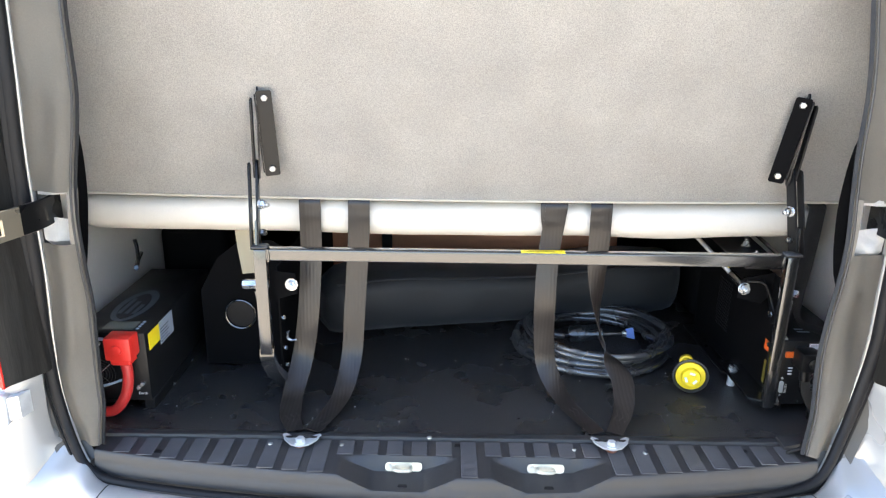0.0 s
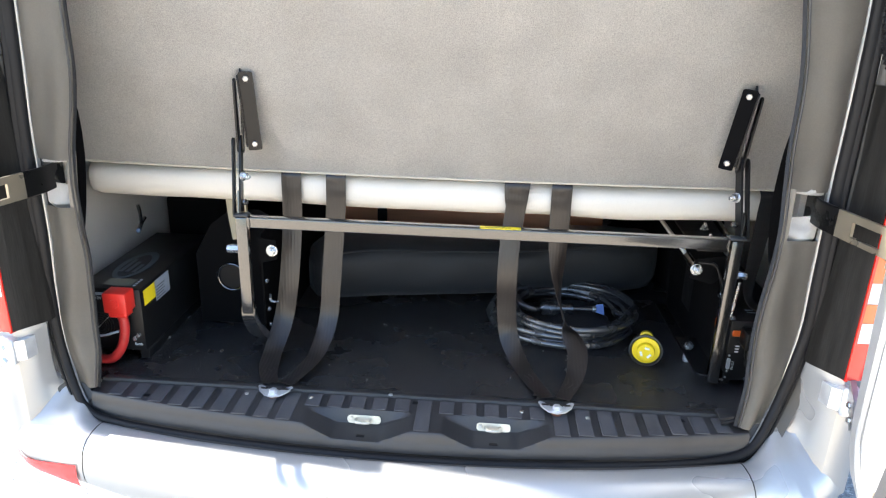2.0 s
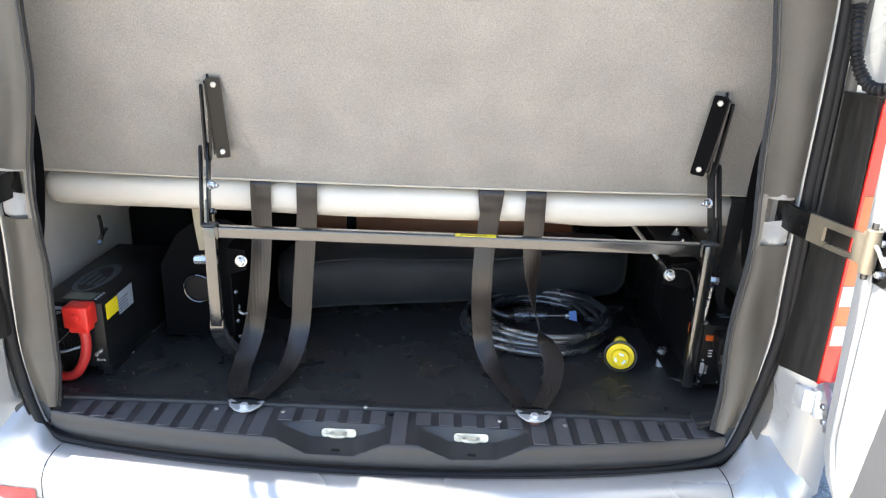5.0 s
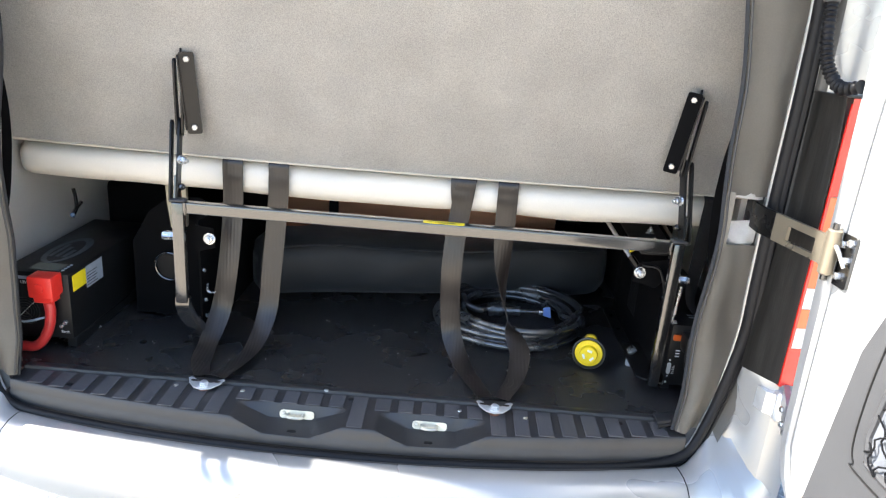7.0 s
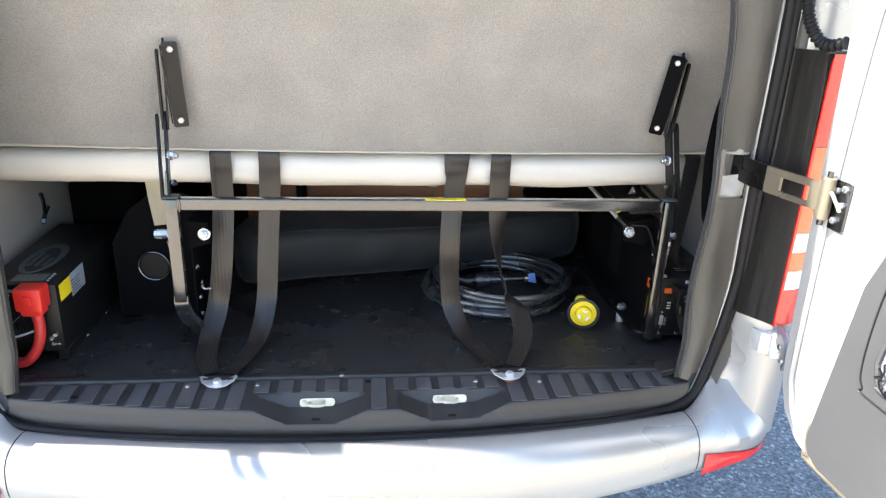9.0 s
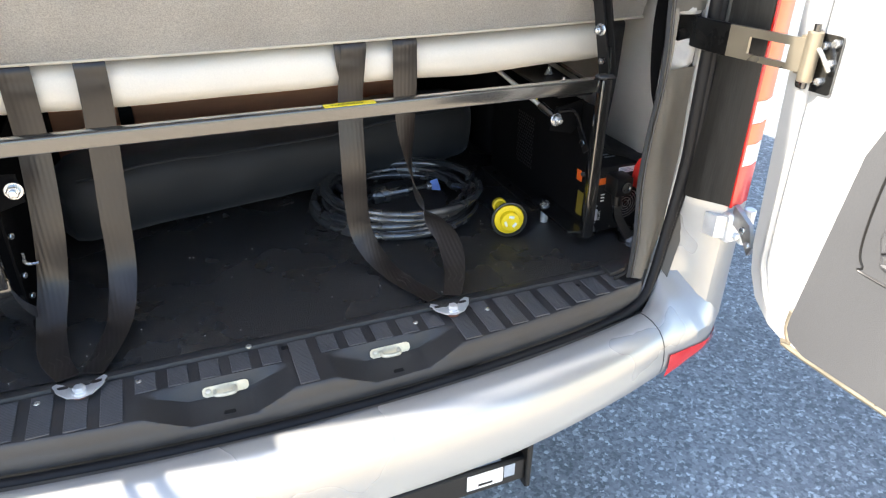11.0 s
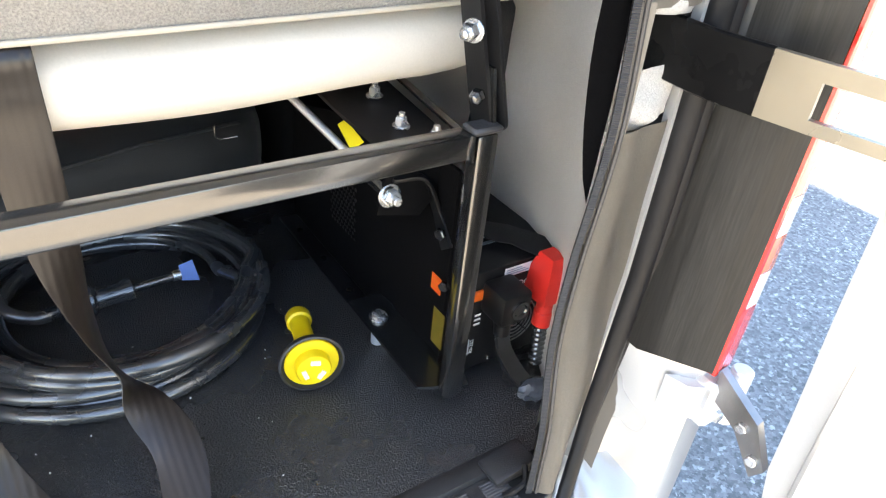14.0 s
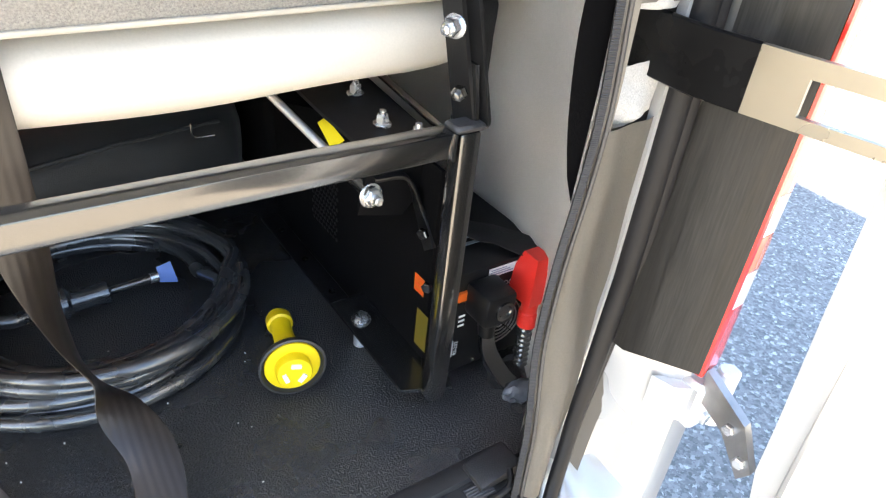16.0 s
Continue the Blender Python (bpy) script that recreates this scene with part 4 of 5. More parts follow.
part("top_deck", plate([(0.645, 0.190), (0.735, 0.190), (0.760, 0.75), (0.640, 0.75), (0.640, 0.30)], lambda u, v, w: Vector((u, v, 1.052 + 0.05 * (v - 0.15) + w)), 0.005, 0.001), M_BLACKS, rf, "black upper deck plate")
for x, y in ((0.690, 0.245), (0.712, 0.202), (0.700, 0.33)):
    hexbolt("deck_bolt", (x, y, 1.062 + 0.05 * (y - 0.15)), (0, 0, 1), 0.008, 0.010, rf, washer=0.011, shank=0.006)
part("pull_rod", rod((0.735, 0.16, 1.072), (0.755, 0.75, 1.115), 0.005), M_BLACKP, rf, "thin black pull rod")
tab = part("strut_tab", plate([(0.640, 0.975), (0.700, 0.960), (0.724, 0.985), (0.724, 1.040), (0.650, 1.025)], lambda u, v, w: Vector((u, 0.206 + w, v)), 0.005, 0.001), M_MATTE, rf, "black pivot tab")
hexbolt("tab_bolt", (0.655, 0.203, 0.999), (0, -1, 0.1), 0.0110, 0.010, tab, washer=0.015, shank=0.010)
part("brace", ribbon([(0.660, 0.212, 1.02), (0.700, 0.206, 1.015), (0.722, 0.20, 0.965), (0.722, 0.17, 0.925)], [Vector((0, 1, 0.2))] * 4, 0.022, 0.005), M_BLACKS, rf)
hexbolt("brace_bolt", (0.716, 0.178, 0.945), (-1, -0.4, 0), 0.008, 0.006, rf, M_BLACKP)
hexbolt("side_bolt", (0.755, 0.190, 0.995), (1, -0.4, 0.1), 0.0105, 0.022, rf, washer=0.014)
hexbolt("side_bolt", (0.720, 0.164, 0.872), (-1, -0.6, 0), 0.0075, 0.006, rf, M_BLACKP)
part("spring_rod", rod((0.648, 0.235, 1.010), (0.560, 0.60, 1.125), 0.0055, seg=12), M_SPRING, rf, "bright steel spring rod")
part("spring_end", rod((0.655, 0.205, 1.002), (0.642, 0.258, 1.018), 0.010, seg=12), M_BLACKP, rf)
part("rod_tag", plate([(0, 0), (0.028, 0), (0.022, 0.042), (0.004, 0.042)], lambda u, v, w: Vector((0.640 + u * 0.6, 0.275 + v, 1.028 + 0.35 * v + u * 0.3 + w)), 0.001), M_YLABEL, rf, "yellow tag on the spring rod")
part("warning_label", box(0.7228, 0.7236, 0.176, 0.198, 0.846, 0.872), M_ORANGE, rf, "orange warning label")
for k in range(3):
    part("label_print", box(0.7224, 0.7228, 0.177, 0.196, 0.848 + 0.010 * k, 0.849 + 0.010 * k), M_RED, rf)
# olive patch painted in for a yellowish reflection on the plate
part("reflection_patch", box(0.7228, 0.7236, 0.160, 0.186, 0.762, 0.822), M_OLIVE, rf, "olive patch painted for a yellowish reflection")
# perforated part of the side plate
bm = bmesh.new()
for j in range(16):
    for i in range(9):
        y, z = 0.42 + 0.010 * i + (0.005 if j % 2 else 0), 0.79 + 0.009 * j
        lathe((0.7236, y, z), (-1, 0, 0), [(0, 0.0034), (0.0006, 0.0034), (0.0010, 0.0022)], 6, bm)
tagged(part("perforation", bm, M_RUBBER, rf, "perforated grille"), kind="stuff")

lf = thing("side_frame", (-0.60, 0.5, FZ), "black steel bed side box with a round steel ring", "side frame", "bed side frames")
part("front_plate", plate([(-0.715, 0.706), (-0.470, 0.706), (-0.470, 1.03), (-0.52, 1.06), (-0.60, 1.06), (-0.665, 1.01), (-0.715, 0.92)], lambda u, v, w: Vector((u, 0.346 + w, v)), 0.005, 0.001), M_MATTE, lf, "black front plate")
part("side_plate", box(-0.475, -0.470, 0.20, 1.0, 0.704, 1.04, 0.001), M_MATTE, lf)
part("outer_plate", box(-0.715, -0.710, 0.351, 1.0, 0.704, 0.92, 0.001), M_MATTE, lf)
rg = bmesh.new()
pr = [(0.040 + 0.0035 * math.cos(a), 0.0035 * math.sin(a)) for a in np.linspace(0, 2 * math.pi, 9)[:-1]]
loft([[Vector((-0.612 + r * math.cos(t), 0.340 + h, 0.855 + r * math.sin(t))) for r, h in pr] for t in np.linspace(0, 2 * math.pi, 41)], closed=True, bm=rg)
part("steel_ring", rg, M_BLACKP, lf, "polished ring round the cable hole")
part("ring_hole", lathe((-0.612, 0.346, 0.855), (0, -1, 0), [(0, 0.037), (0.0015, 0.037)], 32), M_RUBBER, lf)
hexbolt("pivot_bolt", (-0.508, 0.140, 1.018), (-1, -0.1, 0), 0.0115, 0.030, lf, washer=0.014)
hexbolt("tab_bolt", (-0.428, 0.152, 1.012), (0, -1, 0.1), 0.0115, 0.010, lf, washer=0.015, shank=0.008)
part("strut_tab", plate([(-0.425, 0.975), (-0.475, 0.96), (-0.475, 1.03), (-0.428, 1.025)], lambda u, v, w: Vector((u + 0.008, 0.160 + w, v + 0.012)), 0.005), M_MATTE, lf)
part("hanger_rod", rod((-0.512, 0.150, 0.995), (-0.500, 0.165, 0.880), 0.004), M_BLACKP, lf)
hexbolt("rod_nut", (-0.503, 0.166, 0.892), (0, -1, 0.2), 0.0075, 0.008, lf)
for z, y in ((0.905, 0.21), (0.820, 0.215), (0.770, 0.225)):
    hexbolt("plate_nut", (-0.468, y, z), (1, -0.6, 0), 0.006, 0.006, lf)
part("wire_hook", tube([(-0.455, 0.20, 0.872), (-0.455, 0.205, 0.848), (-0.435, 0.206, 0.846)], 0.003, 8, 4), M_BOLT, lf)
solo("tan_pad", plate([(-0.605, 1.16), (-0.545, 1.16), (-0.548, 0.985), (-0.590, 0.980), (-0.598, 1.05)], lambda u, v, w: Vector((u, 0.312 + w, v)), 0.016, 0.003), M_TAN, "tan vinyl pad hanging beside the bed frame", "pad")

part("wire_staple", tube([(0.520, 0.42, 1.020), (0.522, 0.42, 1.002), (0.548, 0.42, 1.000)], 0.0012, 6, 4), M_BLACKP, rf, "thin bent wire")
part("pull_lever", rod((0.752, 0.165, 0.985), (0.748, 0.170, 0.885), 0.004), M_BOLT, rf, "thin bright lever rod")
hexbolt("lever_nut", (0.750, 0.162, 0.888), (0, -1, 0.2), 0.007, 0.008, rf)

# dark boards and the brown cabinet behind the load bay
cab = thing("cabinet", (0.1, 1.1, FZ), "terracotta-brown board cabinet behind the bay", "cabinet")
part("front_board", box(-0.262, 0.56, 1.05, 1.07, FZ + 0.002, 1.11, 0.003), M_BROWN, cab, "brown laminated board")
part("side_board", box(-0.50, -0.300, 1.05, 1.07, FZ + 0.002, 1.11, 0.003), M_BROWN, cab, "brown laminated board")
part("gap_strip", box(-0.300, -0.262, 1.062, 1.074, FZ + 0.002, 1.11), M_BLACKS, cab)
part("latch", lathe((-0.281, 1.06, 0.895), (0, -1, 0), [(0, 0.012), (0.012, 0.012), (0.016, 0.009)], 14), M_BLACKP, cab)
part("cable_gland", lathe((0.21, 1.05, 0.915), (0, -1, 0.2), [(0, 0.032), (0.012, 0.030), (0.03, 0.02)], 18), M_CREAM, cab, "cream tape-wrapped gland")
tagged(part("wheel_arch_left", box(-0.93, -0.72, 0.62, 1.5, FZ + 0.001, 1.02, 0.03, seg=3), M_MATTE), "black covered wheel arch", "wheel arch", kind="structure")
tagged(part("wheel_arch_right", box(0.735, 0.90, 0.72, 1.5, FZ + 0.001, 1.0, 0.03, seg=3), M_MATTE), "black covered wheel arch", "wheel arch", kind="structure")


# ---- inverters ----
def inverter_case(th, x0, x1, y0, y1, z0, z1, sx):
    part("case", box(x0, x1, y0, y1, z0, z1, 0.004, seg=2), M_BLACKS, th, "satin black metal case")
    for xx in (x0 + 0.012, x1 - 0.012):
        part("mount_rail", box(xx - 0.012, xx + 0.012, y0 + 0.01, y1 - 0.01, FZ + 0.0015, z0, 0.001), M_BLACKS, th)
    return th


def fan(th, cx, cy, cz, r, wire):
    f = part("fan", lathe((cx, cy, cz), (0, -1, 0), [(0, r), (0.001, r)], 28), M_RUBBER, th, "dark fan opening")
    for k in range(5):
        rr = r * (0.25 + 0.19 * k)
        pts = [Vector((cx + rr * math.cos(a), cy - 0.004, cz + rr * math.sin(a))) for a in np.linspace(0, 2 * math.pi, 25)]
        part("guard_ring", tube(pts, 0.0011, 5, 1), wire, f)
    for a in (45, 135):
        c, sn = math.cos(radians(a)), math.sin(radians(a))
        part("guard_spoke", rod((cx - r * c, cy - 0.005, cz - r * sn), (cx + r * c, cy - 0.005, cz + r * sn), 0.0012, seg=6), M_BOLT if a == 45 else M_BLACKP, f)


li = thing("power_inverter", (-0.86, 0.32, FZ), "black power inverter with a red terminal cover and yellow label", "inverter", "power inverters")
LX0, LX1, LY0, LY1, LZ0, LZ1 = -0.935, -0.766, 0.105, 0.56, 0.728, 0.904
inverter_case(li, LX0, LX1, LY0, LY1, LZ0, LZ1, 1)
part("yellow_label", box(LX1, LX1 + 0.0008, 0.122, 0.184, 0.852, 0.894), M_YLABEL, li, "yellow warning label")
bl = part("data_label", box(LX1, LX1 + 0.0008, 0.186, 0.268, 0.838, 0.896), M_LABEL, li, "grey-blue data label")
for k in range(5):
    part("label_line", box(LX1 + 0.0008, LX1 + 0.0012, 0.188, 0.240 - 0.008 * (k % 2), 0.843 + 0.008 * k, 0.8455 + 0.008 * k), M_DIMBLUE, bl)
part("lcd", plate(rounded(-0.875, -0.800, 0.125, 0.170, 0.004), lambda u, v, w: Vector((u, v, LZ1 + w)), 0.0012), M_LCD, li, "grey display window")
for k in range(4):
    part("button", lathe((-0.792 + 0.0, 0.130 + 0.013 * k, LZ1), (0, 0, 1), [(0, 0.004), (0.0015, 0.0035)], 10), M_LABEL, li)
emb = part("emblem", plate([(0.105 * math.cos(a) * 0.42 - 0.858, 0.275 + 0.105 * math.sin(a)) for a in np.linspace(0, 2 * math.pi, 28)[:-1]], lambda u, v, w: Vector((u, v, LZ1 + w)), 0.0008), M_DIMBLUE, li, "dim grey-blue oval emblem")
part("emblem_core", plate([(0.080 * math.cos(a) * 0.36 - 0.858, 0.268 + 0.082 * math.sin(a)) for a in np.linspace(0, 2 * math.pi, 28)[:-1]], lambda u, v, w: Vector((u, v, LZ1 + 0.0008 + w)), 0.0008), M_BLACKS, emb)
for k in range(3):
    part("emblem_bar", box(-0.880 + 0.018 * k, -0.870 + 0.018 * k, 0.215, 0.315 - 0.02 * k, LZ1 + 0.0016, LZ1 + 0.0022), M_DIMBLUE, emb)
rc = part("terminal_cover", box(-0.840, -0.779, LY0 - 0.050, LY0 - 0.001, 0.856, 0.912, 0.005, seg=2), M_RED, li, "red plastic terminal cover")
part("cover_boss", lathe((-0.810, LY0 - 0.050, 0.884), (0, -1, 0), [(0, 0.012), (0.004, 0.011), (0.005, 0.007)], 20), M_RED, rc)
part("cover_lip", box(-0.834, -0.786, LY0 - 0.042, LY0 - 0.004, 0.840, 0.857, 0.004), M_RED, rc)
part("red_cable", tube([(-0.808, LY0 - 0.024, 0.848), (-0.803, LY0 - 0.026, 0.81), (-0.812, LY0 - 0.030, 0.762), (-0.838, LY0 - 0.034, 0.724), (-0.880, LY0 - 0.028, 0.7135), (-0.94, LY0 - 0.02, 0.7135)], 0.0125, 12, 8), M_REDCABLE, li, "thick red battery cable")
fan(li, -0.880, LY0, 0.800, 0.036, M_BLACKP)
part("wire", tube([(-0.90, LY0 - 0.012, 0.775), (-0.85, LY0 - 0.040, 0.790), (-0.80, LY0 - 0.012, 0.800)], 0.003, 8, 6), M_LABEL, li)
for z in (0.765, 0.775):
    hexbolt("earth_bolt", (-0.792 + (z - 0.765), LY0, z), (0, -1, 0), 0.006, 0.008, li)
writing("earth_writing", "Earth", 0.010, pose(-0.796, LY0 - 0.0006, 0.745, 90, 0, 0), M_WHITE, li)
writing("volt_writing", "12V", 0.011, pose(-0.888, LY0 - 0.0006, 0.872, 90, 0, 0), M_WHITE, li)
part("rating_strip", box(-0.93, -0.862, LY0 - 0.0008, LY0, 0.884, 0.892), M_LABEL, li)
for y in (0.222, 0.357):
    hexbolt("mount_screw", (LX1 + 0.004, y, FZ + 0.008), (0.4, 0, 1), 0.004, 0.004, li)

ri = thing("power_inverter", (0.83, 0.38, FZ), "black power inverter with a cooling fan and red terminal boot", "inverter", "power inverters")
RX0, RX1, RY0, RY1, RZ0, RZ1 = 0.745, 0.905, 0.148, 0.60, 0.718, 0.888
inverter_case(ri, RX0, RX1, RY0, RY1, RZ0, RZ1, -1)
fan(ri, 0.836, RY0, 0.785, 0.036, M_HINGE)
sw = part("switch", box(0.750, 0.772, RY0 - 0.006, RY0, 0.846, 0.862, 0.002), M_ORANGE, ri, "orange-red rocker switch")
pl = part("black_connector", box(0.768, 0.816, RY0 - 0.050, RY0 - 0.001, 0.828, 0.876, 0.006, seg=2), M_BLACKS, ri, "square black connector with a round boss")
part("connector_boss", lathe((0.796, RY0 - 0.050, 0.852), (0, -1, 0), [(0, 0.014), (0.003, 0.014), (0.003, 0.010), (0.001, 0.008)], 20), M_BLACKP, pl)
part("connector_neck", rod((0.790, RY0 - 0.026, 0.830), (0.790, RY0 - 0.030, 0.800), 0.013, 0.011), M_BLACKS, pl)
part("flat_lead", ribbon([(0.790, RY0 - 0.030, 0.803), (0.796, RY0 - 0.034, 0.770), (0.812, RY0 - 0.050, 0.735), (0.828, RY0 - 0.066, 0.712)], [Vector((1, 0.1, 0.3))] * 4, 0.024, 0.008), M_BLACKP, pl, "ribbed black lead")
b = bmesh.new()
bmesh.ops.create_icosphere(b, subdivisions=3, radius=1)
for v in b.verts:
    v.co *= 1 + 0.35 * noise.noise(v.co * 2.7)
    v.co = Vector((0.832 + v.co.x * 0.025, RY0 - 0.072 + v.co.y * 0.018, 0.712 + v.co.z * 0.015))
part("tape_wrap", b, M_TAPE, pl, "crumpled black tape")
part("floor_lead", tube([(0.832, RY0 - 0.072, 0.710), (0.842, RY0 - 0.11, 0.707), (0.846, RY0 - 0.16, 0.706)], 0.005, 8, 6), M_CABLE, pl)
rb = part("terminal_boot", loft([[Vector((0.866 + u * w, RY0 - 0.022 + v * d, z)) for u, v in ((-1, -1), (1, -1), (1, 1), (-1, 1))] for z, w, d in ((0.902, 0.012, 0.014), (0.880, 0.018, 0.020), (0.842, 0.021, 0.022), (0.832, 0.020, 0.021))], closed=True, caps=True), M_RED, ri, "red plastic terminal boot")
part("boot_neck", lathe((0.868, RY0 - 0.024, 0.834), (0, 0, -1), [(0, 0.012), (0.025, 0.012), (0.027, 0.014), (0.050, 0.014), (0.052, 0.011)], 16), M_RED, rb)
part("ribbed_cable", tube([(0.868, RY0 - 0.024, 0.785), (0.868, RY0 - 0.026, 0.75), (0.866, RY0 - 0.030, 0.716)], 0.0095, 12, 6, ripple=0.0016, pitch=0.006), M_CABLE, rb, "black corrugated cable sleeve")
part("rating_label", box(0.805, 0.852, RY0 - 0.0010, RY0 - 0.0002, 0.868, 0.882), M_WHITE, ri, "white rating label")
for k in range(3):
    part("label_line", box(0.808, 0.846 - 0.006 * k, RY0 - 0.0014, RY0 - 0.0010, 0.871 + 0.0035 * k, 0.8725 + 0.0035 * k), M_LABEL, ri)
writing("volt_writing", "VDC", 0.012, pose(0.826, RY0 - 0.0006, 0.846, 90, 0, 0), M_WHITE, ri)
writing("port_writing", "RS-232", 0.0085, pose(0.768, RY0 - 0.0006, 0.750, 90, -90, 0) , M_WHITE, ri)
pt = part("serial_port", plate(rounded(0.749, 0.758, 0.752, 0.782, 0.003), lambda u, v, w: Vector((u, RY0 - w, v)), 0.004), M_ZINC, ri, "small metal data port")
for z in (0.745, 0.790):
    hexbolt("port_screw", (0.7535, RY0, z), (0, -1, 0), 0.003, 0.003, ri)
for k in range(3):
    part("dip_mark", box(0.764, 0.774, RY0 - 0.0010, RY0 - 0.0002, 0.800 + 0.008 * k, 0.803 + 0.008 * k), M_WHITE, ri)
for x, z in ((0.752, 0.727), (0.898, 0.727), (0.800, 0.727)):
    hexbolt("case_screw", (x, RY0, z), (0, -1, 0), 0.003, 0.002, ri)
part("top_print", box(0.80, 0.83, 0.20, 0.206, RZ1 + 0.0002, RZ1 + 0.0010), M_LABEL, ri)
part("top_print", box(0.80, 0.82, 0.215, 0.221, RZ1 + 0.0002, RZ1 + 0.0010), M_LABEL, ri)

hook = solo("wall_hook", tube([(-0.905, 0.44, 0.990), (-0.896, 0.40, 0.985), (-0.885, 0.36, 0.975), (-0.878, 0.345, 0.982)], 0.006, 8, 6, tube([(-0.896, 0.40, 0.985), (-0.892, 0.392, 1.02), (-0.895, 0.390, 1.045)], 0.005, 8, 5)), M_BLACKP, "small black hook on the cloth wall", "hook")

# ---- webbing straps and floor anchors ----
def strap(points, widths, label, width=0.052):
    st = thing("webbing_strap", points[-1], label, "strap", "bed hold-down straps")
    part("webbing", ribbon(points, [Vector(w) for w in widths], width, 0.0022, 10, taper=0.72), M_WEB, st)
    p, w = Vector(points[-2]).lerp(Vector(points[-1]), 0.35), Vector(widths[-1]).normalized()
    along = (Vector(points[-1]) - Vector(points[-2])).normalized()
    for k in (-1, 0, 1):
        q = p + w * (0.013 * k) + Vector((0, 0, 0.0035))
        part("stitching", tube([q - along * 0.016, q + w * 0.006, q + along * 0.016], 0.0006, 5, 3), M_WEBS, st, "zigzag sewn stitching")


XD = (1, 0, 0)

strap([(-0.394, 0.34, 1.201), (-0.394, 0.249, 1.201), (-0.394, 0.238, 1.165), (-0.395, 0.241, 1.11), (-0.396, 0.236, 1.05), (-0.405, 0.215, 0.91), (-0.422, 0.205, 0.80), (-0.436, 0.150, 0.735), (-0.430, 0.075, 0.716), (-0.404, 0.008, 0.714)],
      [XD, XD, XD, XD, XD, XD, (1, 0.1, 0), (1, 0.3, 0.2), (0.9, 0.45, 0), (0.9, 0.4, 0)], "brown-black webbing strap folded towards its floor anchor")
strap([(-0.277, 0.34, 1.201), (-0.277, 0.249, 1.201), (-0.277, 0.238, 1.165), (-0.279, 0.241, 1.11), (-0.283, 0.238, 1.05), (-0.292, 0.222, 0.91), (-0.300, 0.205, 0.80), (-0.316, 0.140, 0.735), (-0.342, 0.068, 0.717), (-0.366, 0.008, 0.714)],
      [XD, XD, XD, XD, XD, XD, (1, -0.1, 0), (1, -0.2, 0.2), (0.9, -0.45, 0.15), (0.9, -0.45, 0)], "brown-black webbing strap curving to its floor anchor")
strap([(0.197, 0.34, 1.198), (0.197, 0.247, 1.198), (0.193, 0.238, 1.160), (0.186, 0.240, 1.10), (0.180, 0.228, 1.04), (0.177, 0.214, 0.95), (0.182, 0.224, 0.85), (0.194, 0.215, 0.770), (0.232, 0.150, 0.714), (0.283, 0.012, 0.716)],
      [XD, XD, XD, XD, XD, XD, (1, 0.1, 0), (1, 0.25, 0.1), (0.8, 0.6, 0), (0.8, 0.6, 0)], "brown-black webbing strap bending along the floor to its anchor")
strap([(0.303, 0.34, 1.198), (0.303, 0.247, 1.198), (0.303, 0.238, 1.160), (0.304, 0.242, 1.10), (0.305, 0.247, 1.05), (0.309, 0.250, 0.985), (0.319, 0.250, 0.900), (0.336, 0.240, 0.829), (0.356, 0.205, 0.792), (0.371, 0.156, 0.766), (0.358, 0.085, 0.735), (0.322, 0.012, 0.716)],
      [XD, XD, XD, XD, (1, 0.2, 0), (0.85, 0.55, 0), (0.40, 1, -0.10), (0.08, 0.85, -0.50), (0.75, 0.6, 0.10), (1, 0.25, 0.3), (0.95, -0.35, 0.1), (0.9, -0.5, 0)], "brown-black webbing strap with a twist halfway down")
fold = ribbon([(0.172, 0.30, 1.199), (0.172, 0.2485, 1.1975), (0.174, 0.2400, 1.160), (0.182, 0.2425, 1.115)], [Vector(XD)] * 4, 0.030, 0.002, 8, taper=0.5)
solo("strap_fold", fold, M_WEB, "folded edge of brown-black webbing on the cushion", "strap end")
# sewn loop on the third strap under the bar
solo("strap_stitching", box(0.152, 0.208, 0.2275, 0.2300, 1.045, 1.070, 0.0006), M_WEB, "doubled and sewn webbing end", "strap end")
belt = thing("black_belt", (0.84, 0.16, RZ1), "black webbing belt hanging over the inverter", "belt")
part("belt_webbing", ribbon([(0.815, 0.34, 1.200), (0.815, 0.247, 1.199), (0.813, 0.236, 1.15), (0.804, 0.226, 1.05), (0.798, 0.220, 0.96), (0.812, 0.215, 0.908), (0.850, 0.190, 0.898), (0.880, 0.140, 0.892), (0.896, 0.108, 0.870), (0.900, 0.098, 0.835)],
     [Vector(w) for w in ((0.95, 0.3, 0), (0.95, 0.3, 0), (0.95, 0.3, 0), (0.9, 0.4, 0), (0.8, 0.6, 0), (0.5, 0.9, 0), (0.4, 1, 0), (0.4, 1, 0.1), (0.4, 0.9, 0.2), (0.4, 0.9, 0.1))], 0.050, 0.0024, 10), M_WEBK, belt)
part("belt_end", box(0.886, 0.912, 0.086, 0.100, 0.838, 0.862, 0.003), M_WEBK, belt, "folded belt end")


